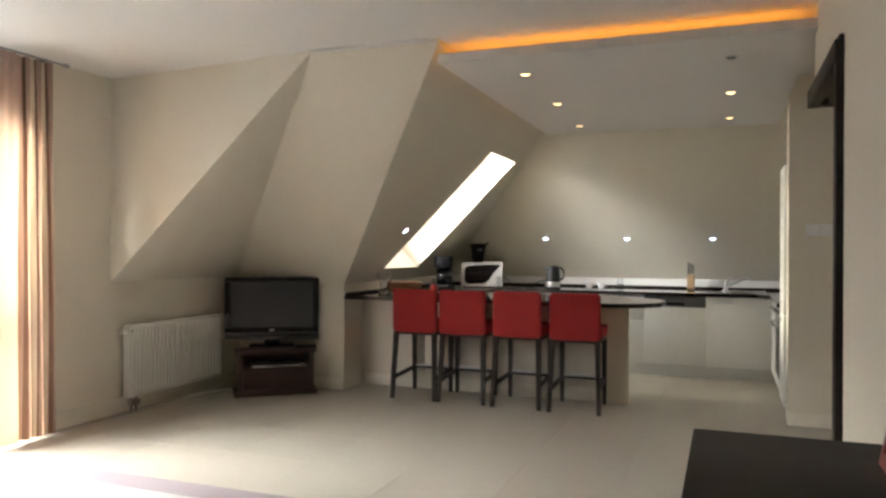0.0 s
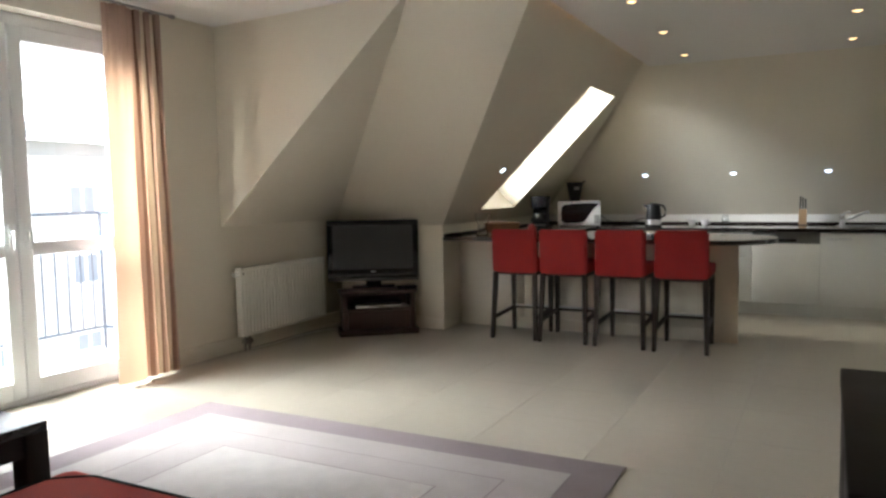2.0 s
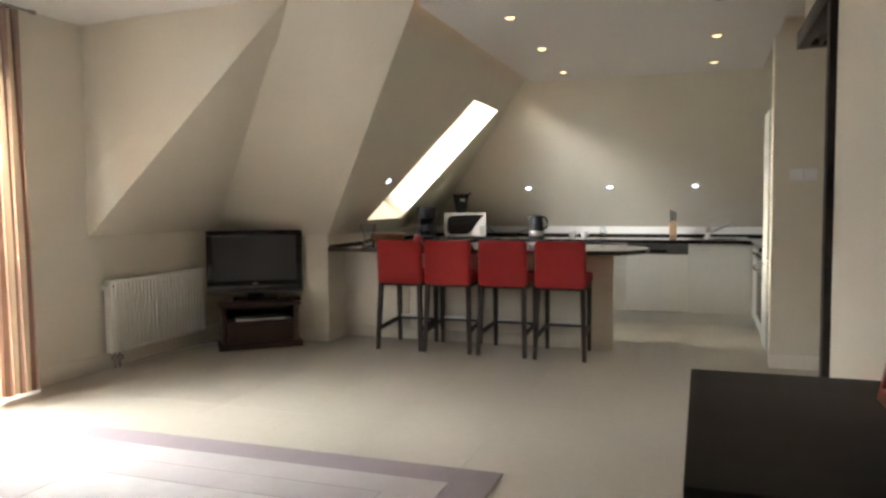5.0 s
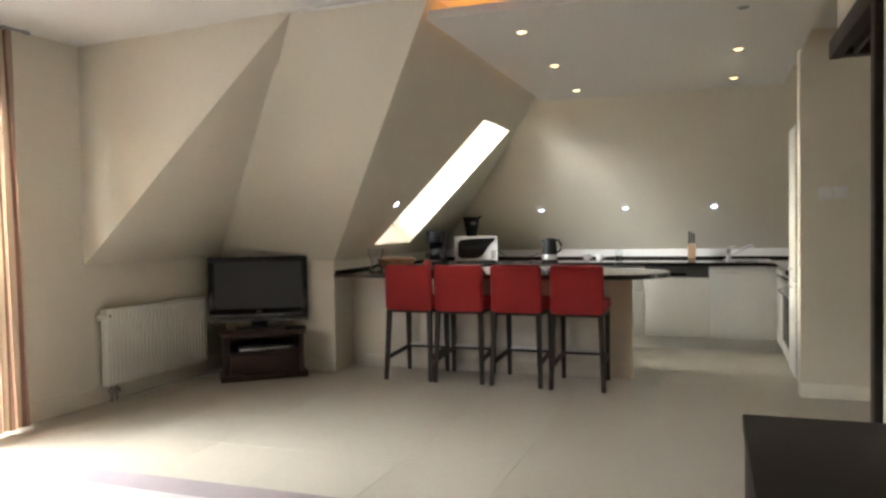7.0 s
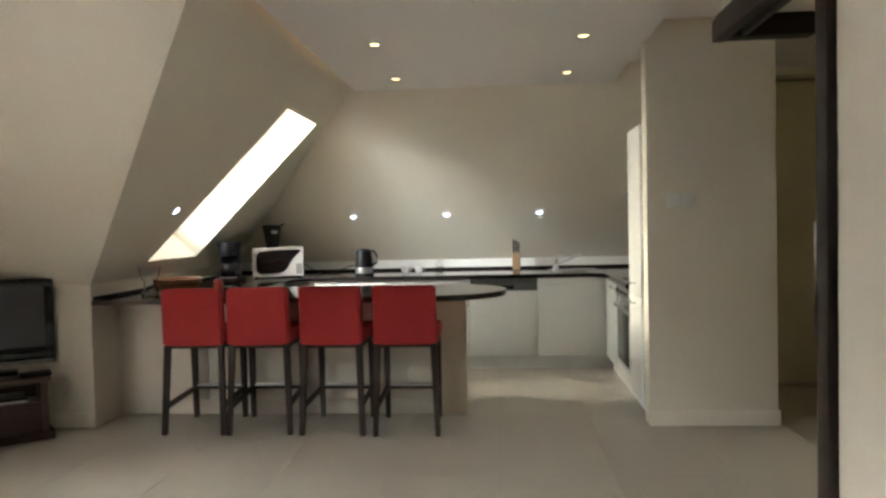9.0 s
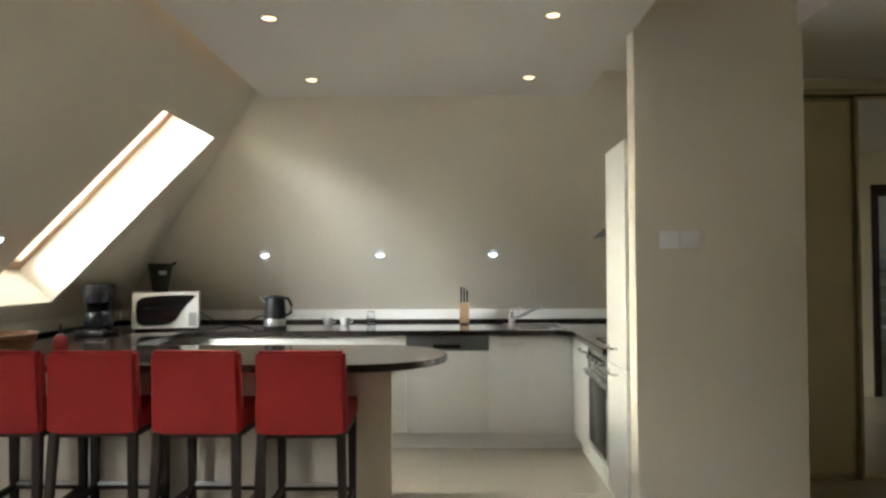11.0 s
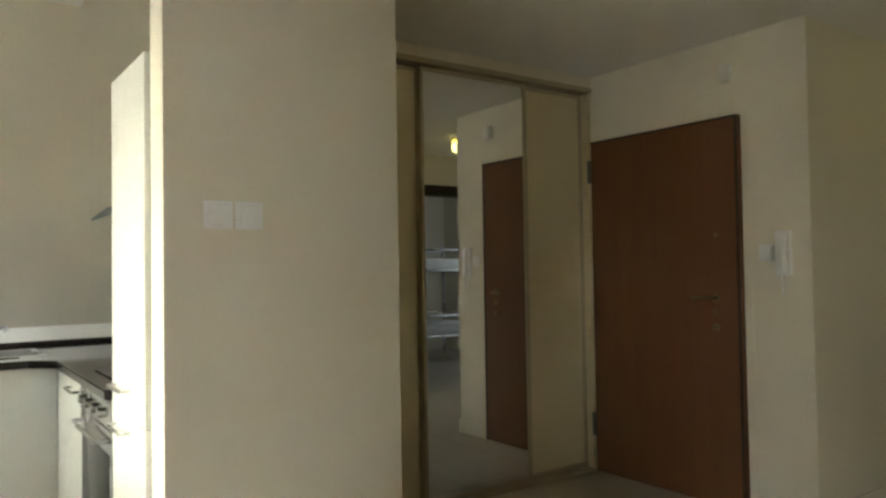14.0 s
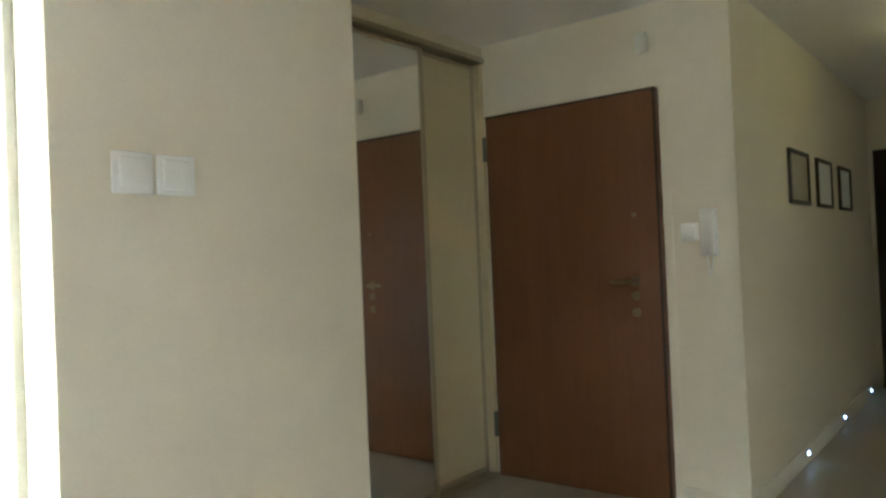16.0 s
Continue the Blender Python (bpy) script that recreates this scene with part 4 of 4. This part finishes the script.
for lo, hi in (((0, 0), (0.44, 0.03)), ((0, 0.38), (0.44, 0.41)), ((0, 0.03), (0.03, 0.38)), ((0.41, 0.03), (0.44, 0.38))):
    box((*lo, 0.0), (*hi, 0.006), 0.002, bm=bm)
part("rim", bm, CHROME, si)
part("bowl", box((0.03, 0.03, 0.0005), (0.41, 0.38, 0.002)), STEEL_DARK, si)
tp = thing("mixer_tap", pose(0.33, 8.20, ZT + 0.006), "chrome mixer tap with a long spout", "tap")
part("body", lathe([(0.028, 0), (0.026, 0.01), (0.022, 0.10), (0.021, 0.115), (0.01, 0.12)]), CHROME, tp)
part("spout", tube([(0, 0, 0.05), (0.08, -0.02, 0.085), (0.17, -0.05, 0.135), (0.215, -0.06, 0.15), (0.22, -0.062, 0.125)], 0.012), CHROME, tp)
part("lever", tube([(0, 0, 0.115), (0.02, -0.01, 0.135), (0.07, -0.03, 0.145)], 0.008), CHROME, tp)
wb = thing("wicker_bowl", pose(-2.56, 6.52, ZT), "brown wicker bread basket on the bar", "basket")
bm = lathe([(0.11, 0), (0.125, 0.01), (0.165, 0.095), (0.17, 0.105), (0.16, 0.105), (0.115, 0.015)], 32)
part("basket", bm, WICKER, wb)
for z, r in ((0.03, 0.134), (0.055, 0.146), (0.08, 0.158), (0.103, 0.168)):
    part("weave_band", tube([(r * math.cos(a), r * math.sin(a), z) for a in [2 * math.pi * k / 32 for k in range(33)]], 0.008), WICKER, wb)
gv = thing("glass_carafe", pose(-2.70, 6.36, ZT), "clear glass carafe beside the basket", "carafe")
part("vessel", lathe([(0.058, 0), (0.062, 0.01), (0.044, 0.05), (0.040, 0.09), (0.066, 0.14), (0.074, 0.205), (0.070, 0.205), (0.061, 0.143), (0.034, 0.09), (0.038, 0.05), (0.052, 0.012)]), JAR_GLASS, gv)
rb = thing("red_bottle", pose(-2.30, 6.62, ZT), "small red bottle with a black pump", "bottle")
part("body", lathe([(0.035, 0), (0.042, 0.01), (0.042, 0.06), (0.028, 0.085), (0.012, 0.095)]), RED_GLOSS, rb)
part("pump", rod((0, 0, 0.095), (0, 0, 0.15), 0.008), BLACK, rb)

# roof window
rw = tagged(new("window_1"), "pine-framed roof window in a deep cream reveal", "roof window", kind="structure")
D = 0.31
C0, C1 = Vector(on_c(SZ0, 0)), Vector(on_c(SZ1, 0))
up = (C1 - C0).normalized()
nrm = Vector((-up.z, 0, up.x))


def cp(s, y, d):
    p = C0 + up * s + nrm * d
    return (p.x, y, p.z)


L = (C1 - C0).length
lin = 0.02
for a, b, vec in (((0, S0 + 0.004), (L, S0), (0, -lin, 0)), ((0, S1 - 0.004), (L, S1), (0, lin, 0))):
    part("reveal", slab([cp(0, a[1], 0.003), cp(L, a[1], 0.003), cp(L, a[1], 0.42), cp(0, a[1], 0.42)], vec), PLASTER, rw, smooth=0)
part("reveal", slab([cp(L - 0.004, S0, 0.003), cp(L - 0.004, S1, 0.003), cp(L - 0.004, S1, 0.42), cp(L - 0.004, S0, 0.42)], up * lin), PLASTER, rw, smooth=0)
part("reveal", slab([cp(0.004, S0, 0.003), cp(0.004, S1, 0.003), cp(0.004, S1, 0.42), cp(0.004, S0, 0.42)], up * -lin), PLASTER, rw, smooth=0)
bm = bmesh.new()
FW = 0.085
for s0, s1, y0, y1 in ((0, FW, S0, S1), (L - FW, L, S0, S1), (FW, L - FW, S0, S0 + FW), (FW, L - FW, S1 - FW, S1)):
    slab([cp(s0, y0, D), cp(s1, y0, D), cp(s1, y1, D), cp(s0, y1, D)], nrm * 0.06, bm)
part("sash", bm, PINE, rw, "varnished pine sash", 0)
part("vent_bar", slab([cp(L - 0.05, S0 + 0.03, D - 0.03), cp(L - 0.015, S0 + 0.03, D - 0.03), cp(L - 0.015, S1 - 0.03, D - 0.03), cp(L - 0.05, S1 - 0.03, D - 0.03)], nrm * 0.03), GREY, rw, smooth=0)
pane = part("pane", slab([cp(FW, S0 + FW, D + 0.03), cp(L - FW, S0 + FW, D + 0.03), cp(L - FW, S1 - FW, D + 0.03), cp(FW, S1 - FW, D + 0.03)], nrm * 0.006), GLASS, rw, smooth=0)
pane.visible_shadow = False


# ---------------------------------------------------------------- light fittings
def downlight(m, bulb, label, group, lit=True, power=8, color=(1, 0.8, 0.5)):
    d = thing("recessed_spotlight", m, label, "spotlight", group)
    bm = lathe([(0.040, 0.0), (0.040, -0.004), (0.036, -0.007), (0.0285, -0.004), (0.0285, 0.0)], 24)
    part("ring", bm, CHROME, d)
    part("bulb", lathe([(0.028, 0), (0.028, -0.0045), (0.012, -0.006)], 20), bulb, d)
    if lit:
        lamp("spot_beam", "SPOT", m @ Matrix.Translation((0, 0, -0.03)), power, color, cone=radians(100), soft=0.03)
    return d


for x, y, lit in ((-0.93, 4.81, 1), (-0.94, 5.87, 1), (-0.965, 6.975, 1), (0.355, 5.87, 1), (0.352, 6.972, 1), (0.352, 4.80, 0)):
    downlight(pose(x, y, HK), LED_WARM if lit else STEEL_DARK, "small lit halogen downlight in the lowered ceiling" if lit else "unlit downlight in the lowered ceiling", "downlights in the kitchen ceiling", lit, 0.7)
na = math.degrees(math.atan2(H - KC, NY - NTY))
for x in (-1.611, -0.695, 0.197):
    z = 1.43
    downlight(pose(*on_n(z, x), -(180 - na) + 180, 0, 0), LED_COOL, "small cool-white spotlight set in the sloping wall", "spotlights in the slopes", True, 0.12, (0.80, 0.89, 1))
ca = math.degrees(math.atan2(H - KC, CTX - CX))
SP0 = on_c(1.47, 6.30)
downlight(pose(*SP0, 0, -ca, 0), LED_COOL, "small cool-white spotlight beside the roof window", "spotlights in the slopes", True, 0.12, (0.80, 0.89, 1))
cove = thing("cove_light", pose(0, 0, 0), "amber light strip glowing in the ceiling cove", "strip light")
part("strip", box((-1.30, 4.46, HK + 0.021), (0.72, 4.52, HK + 0.034), 0.004), STRIP, cove)
part("strip", box((-1.335, 4.55, HK + 0.021), (-1.327, 7.1, HK + 0.026), 0.004), STRIP, cove)


def hall_lamp(x, y):
    h = thing("ceiling_lamp", pose(x, y, HH), "small square ceiling lamp with yellow glass, lit", "ceiling lamp", "hall ceiling lamps")
    part("base", box((-0.036, -0.036, -0.022), (0.036, 0.036, 0), 0.004), BEECH, h, "wooden base")
    part("shade", box((-0.041, -0.041, -0.048), (0.041, 0.041, -0.020), 0.007), HALL_SHADE, h, "yellow glass shade")
    lamp("hall_bulb", "POINT", pose(x, y, HH - 0.085), 0.2 if x < 4 else 0.11, (0.98, 0.85, 0.32), soft=0.06)


for x, y in ((2.47, 5.83), (4.21, 4.995), (4.99, 5.07)):
    hall_lamp(x, y)
for x in (4.71, 5.78, 6.88):
    fl = thing("floor_light", pose(x, HY - 0.014, 0.062), "tiny blue-white step light low on the wall", "step light", "step lights along the corridor")
    part("housing", rod((0, -0.006, 0), (0, 0.0, 0), 0.018), CHROME, fl)
    part("lens", rod((0, -0.010, 0), (0, -0.006, 0), 0.012), LED_BLUE, fl)
    lamp("step_beam", "SPOT", look((x, HY - 0.03, 0.062), (x, HY - 0.5, -0.2)), 0.02, (0.50, 0.75, 1), cone=radians(120), soft=0.015)

# ---------------------------------------------------------------- passage and hall
hdr = tagged(new("door_2"), "dark wenge door head and sliding leaf of the passage", "sliding door", kind="structure")
bm = box((XR - 0.035, 3.40, 2.075), (XR + 0.02, 4.495, 2.165), 0.003)
box((XR - 0.020, 3.40, 2.165), (XR, 4.495, 2.185), 0.002, bm=bm)
part("fascia", bm, WENGE, hdr)
part("inner_bead", box((XR + 0.02, 3.46, 2.11), (XR + 0.10, 4.40, 2.168), 0.003), WENGE, hdr)
part("track", box((XR + 0.06, 3.46, 2.078), (XR + 0.08, 4.40, 2.11), 0.002), WENGE, hdr)
part("end_beam", box((XR + 0.02, 4.40, 2.078), (XR + 0.36, 4.4945, 2.166), 0.003), WENGE, hdr)
part("jamb", box((XR - 0.030, 3.40, 0), (XR + 0.0, 3.476, 2.075), 0.003), WENGE, hdr)
lf = part("leaf", box((0.785, 3.462, 0.008), (0.825, 3.55, 2.098), 0.003), WENGE, hdr)
part("handle", tube([(0.785, 3.53, 0.98), (0.765, 3.525, 0.98), (0.765, 3.525, 1.31), (0.785, 3.53, 1.31)], 0.007), CHROME, lf, "long steel bar handle")
d2 = tagged(new("door_3"), "dark wenge door standing open in the corridor", "door", kind="structure")
d2.matrix_basis = pose(2.30, 4.122, 0, 0, 0, 161.5)
lf = part("leaf", box((0, -0.02, 0.008), (0.79, 0.02, 2.05), 0.003), WENGE, d2)
part("handle", tube([(0.735, 0.02, 0.98), (0.735, 0.05, 0.98), (0.735, 0.05, 1.27), (0.735, 0.02, 1.27)], 0.008), CHROME, lf, "long steel bar handle")

# switches on the partition
for i in range(2):
    sw = thing("light_switch", pose(0.878 + 0.096 * i, 6.065, 1.408), "white square rocker light switch", "light switch", "light switches on the partition")
    part("plate", box((0.0, -0.008, 0), (0.090, 0, 0.086), 0.004), SWITCH, sw)
    part("rocker", box((0.014, -0.013, 0.012), (0.076, -0.006, 0.074), 0.003), SWITCH, sw)

# entrance door
ed = tagged(new("door_4"), "red-brown veneered entrance door, closed", "door", kind="structure")
ed.matrix_basis = pose(DX, DY0, 0)
DWD = DY1 - DY0
bm = box((-0.003, -0.045, 0), (0.10, 0.0, 2.06), 0.001)
box((-0.003, DWD, 0), (0.10, DWD + 0.04, 2.06), 0.001, bm=bm)
box((-0.003, -0.045, 2.06), (0.10, DWD + 0.04, 2.10), 0.001, bm=bm)
part("frame", bm, PLASTER, ed)
leaf = part("leaf", box((-0.035, 0.003, 0.008), (0.03, DWD - 0.003, 2.057), 0.004), DOOR_WOOD, ed)
bm = box((-0.037, 0.003, 0.008), (-0.033, 0.018, 2.057))
box((-0.037, 0.018, 2.045), (-0.033, DWD - 0.003, 2.057), bm=bm)
part("edge_strip", bm, MAHOGANY, leaf, "dark edge strip")
for z in (0.30, 1.87):
    part("hinge", rod((-0.042, DWD + 0.004, z - 0.07), (-0.042, DWD + 0.004, z + 0.07), 0.013), STEEL_DARK, leaf)
part("peephole", rod((-0.035, 0.14, 1.435), (-0.041, 0.14, 1.435), 0.012), BRASS, leaf)
bm = rod((-0.035, 0.145, 1.10), (-0.043, 0.145, 1.10), 0.026)
tube([(-0.035, 0.145, 1.10), (-0.085, 0.145, 1.10), (-0.088, 0.165, 1.10), (-0.088, 0.26, 1.10)], 0.009, bm=bm)
part("handle", bm, BRASS, leaf, "tarnished brass lever handle")
for z in (1.03, 0.945):
    part("lock", rod((-0.035, 0.145, z), (-0.045, 0.145, z), 0.022), BRASS, leaf)
ic = thing("intercom", pose(DX, 5.80, 1.215), "white wall intercom handset", "intercom")
part("base", box((-0.025, -0.01, 0), (0, 0.075, 0.225), 0.008), SWITCH, ic)
part("handset", box((-0.05, -0.002, 0.01), (-0.022, 0.043, 0.215), 0.012), SWITCH, ic)
part("cord", tube([(-0.03, 0.01, 0.0), (-0.035, 0.015, -0.06), (-0.03, 0.03, -0.09), (-0.02, 0.04, -0.03), (-0.015, 0.045, 0.0)], 0.004), SWITCH, ic)
sw = thing("light_switch", pose(DX, 5.885, 1.29), "white square rocker light switch by the intercom", "light switch")
part("plate", box((-0.008, 0, 0), (0, 0.085, 0.086), 0.004), SWITCH, sw)
part("rocker", box((-0.013, 0.012, 0.012), (-0.006, 0.073, 0.074), 0.003), SWITCH, sw)
al = thing("motion_sensor", pose(DX, 6.12, 2.235), "small white alarm sensor above the entrance door", "alarm sensor")
part("case", box((-0.05, -0.03, 0), (0, 0.03, 0.10), 0.012), WHITE, al)

# sliding wardrobe
wd = thing("sliding_wardrobe", pose(0, 7.10, 0), "built-in sliding wardrobe with cream panels and one mirror door", "wardrobe")
bm = box((1.548, -0.015, 2.380), (DX - 0.003, 0.10, 2.41), 0.003)
box((1.548, -0.019, 2.384), (DX - 0.003, -0.013, 2.392), 0.001, bm=bm)
part("top_track", bm, CHAMPAGNE, wd)
part("bottom_track", box((1.548, -0.01, 0), (DX - 0.003, 0.10, 0.016), 0.002), CHAMPAGNE, wd)
part("side_post", box((DX - 0.03, 0.0, 0.016), (DX - 0.003, 0.10, 2.37), 0.002), WARDROBE, wd)


def sliding(x0, x1, y, mt, name, label):
    d = part("sliding_door", box((x0 + 0.03, y + 0.012, 0.05), (x1 - 0.03, y + 0.024, 2.345), 0.001), WARDROBE, wd)
    part(name, box((x0 + 0.028, y + 0.006, 0.05), (x1 - 0.028, y + 0.011, 2.345)), mt, d, label, 0)
    bm = box((x0 + 0.008, y, 0.018), (x0 + 0.03, y + 0.035, 2.368), 0.004)
    box((x1 - 0.03, y, 0.018), (x1, y + 0.035, 2.368), 0.004, bm=bm)
    box((x0 + 0.03, y, 0.018), (x1 - 0.03, y + 0.030, 0.05), 0.002, bm=bm)
    box((x0 + 0.03, y, 2.345), (x1 - 0.03, y + 0.030, 2.368), 0.002, bm=bm)
    part("door_frame", bm, CHAMPAGNE, d)


sliding(1.55, 2.395, 0.045, WARDROBE, "panel", "cream panel")
sliding(2.36, 3.13, 0.004, MIRROR, "mirror", "mirror glass")
sliding(3.10, DX - 0.032, 0.045, WARDROBE, "panel", "cream panel")

# pictures on the corridor wall
for x0, x1, mt in ((4.62, 5.09, PAPER_DIM), (5.32, 5.77, GLARE_PRINT), (6.03, 6.46, GLARE_PRINT)):
    p = thing("framed_picture", pose(x0, HY, 1.487), "small dark-framed print on the corridor wall", "picture", "pictures in the corridor")
    w, h = x1 - x0, 0.315
    bm = bmesh.new()
    for lo, hi in (((0, 0), (w, 0.022)), ((0, h - 0.022), (w, h)), ((0, 0.022), (0.022, h - 0.022)), ((w - 0.022, 0.022), (w, h - 0.022))):
        box((lo[0], -0.02, lo[1]), (hi[0], 0, hi[1]), 0.002, bm=bm)
    part("frame", bm, WENGE, p)
    part("print", box((0.022, -0.008, 0.022), (w - 0.022, -0.003, h - 0.022)), mt, p)

# dark door at the corridor's end
de = tagged(new("door_6"), "dark wenge door closing the corridor, shut", "door", kind="structure")
part("frame", box((7.372, 4.72, 0), (7.399, 5.66, 2.03), 0.003), WENGE, de)
lf = part("leaf", box((7.360, 4.79, 0.006), (7.371, 5.59, 1.96), 0.002), WENGE, de)
part("handle", tube([(7.36, 4.86, 1.02), (7.315, 4.86, 1.02), (7.312, 4.88, 1.02), (7.312, 4.98, 1.02)], 0.009), CHROME, lf)

# bedroom doorway and bunk bed, seen in the mirror
fm = tagged(new("door_5"), "dark wenge frame of the open bedroom doorway", "door frame", kind="structure")
part("head", box((4.13, SY - 0.17, 2.05), (5.22, SY + 0.02, 2.15), 0.003), WENGE, fm)
for x in (4.13, 5.15):
    part("jamb", box((x, SY - 0.17, 0), (x + 0.07, SY + 0.02, 2.05), 0.003), WENGE, fm)
bb = thing("bunk_bed", pose(5.0, 1.7, 0), "grey metal bunk bed with white mattresses", "bunk bed")
for x in (-0.2, 1.7):
    for y in (-0.45, 0.45):
        part("post", rod((x, y, 0), (x, y, 1.65), 0.022), CHROME, bb)
for z in (0.38, 1.28):
    part("mattress", box((-0.17, -0.43, z), (1.67, 0.43, z + 0.14), 0.03), MATTRESS, bb)
    for y in (-0.45, 0.45):
        part("rail", rod((-0.2, y, z - 0.02), (1.7, y, z - 0.02), 0.018), CHROME, bb)
        part("rail", rod((-0.2, y, z + 0.26), (1.7, y, z + 0.26), 0.014), CHROME, bb)
    for x in (-0.2, 1.7):
        part("end_rail", rod((x, -0.45, z + 0.26), (x, 0.45, z + 0.26), 0.014), CHROME, bb)
ladder = part("ladder", rod((0.28, 0.48, 0.0), (0.20, 0.47, 1.55), 0.018), CHROME, bb)
part("stile", rod((0.62, 0.48, 0.0), (0.54, 0.47, 1.55), 0.018), CHROME, ladder)
for k in range(4):
    part("rung", rod((0.27 - 0.018 * k, 0.478, 0.28 + 0.3 * k), (0.61 - 0.018 * k, 0.478, 0.28 + 0.3 * k), 0.014), CHROME, ladder)
# unseen fill lamp added inside the windowless bedroom to brighten the bunk bed
lamp("bedroom_fill", "AREA", look((7.15, 2.6, 1.6), (5.2, 1.8, 1.0)), 2.4, (0.9, 0.95, 1), size=1.0, size_y=1.2)

# ---------------------------------------------------------------- floor tiles
T, J = 0.60, 0.0009
tile = mesh_of("tile", box((J, J, -0.012), (T - J, T - J, 0.0), 0.0007, 1), TILE, 0)
rest = bmesh.new()
x0, y0 = XW - 0.30, YB - 0.1
for i in range(20):
    for j in range(20):
        x, y = x0 + i * T, y0 + j * T
        if x < 3.7 and -0.2 < y < 8.7 and i < 14:
            ob = new("tile", tile)
            ob.parent, ob.location = floor, (x, y, 0)
        else:
            box((x + J, y + J, -0.012), (x + T - J, y + T - J, 0.0), bm=rest)
tagged(part("tiles", rest, TILE, floor, smooth=0), kind="stuff")
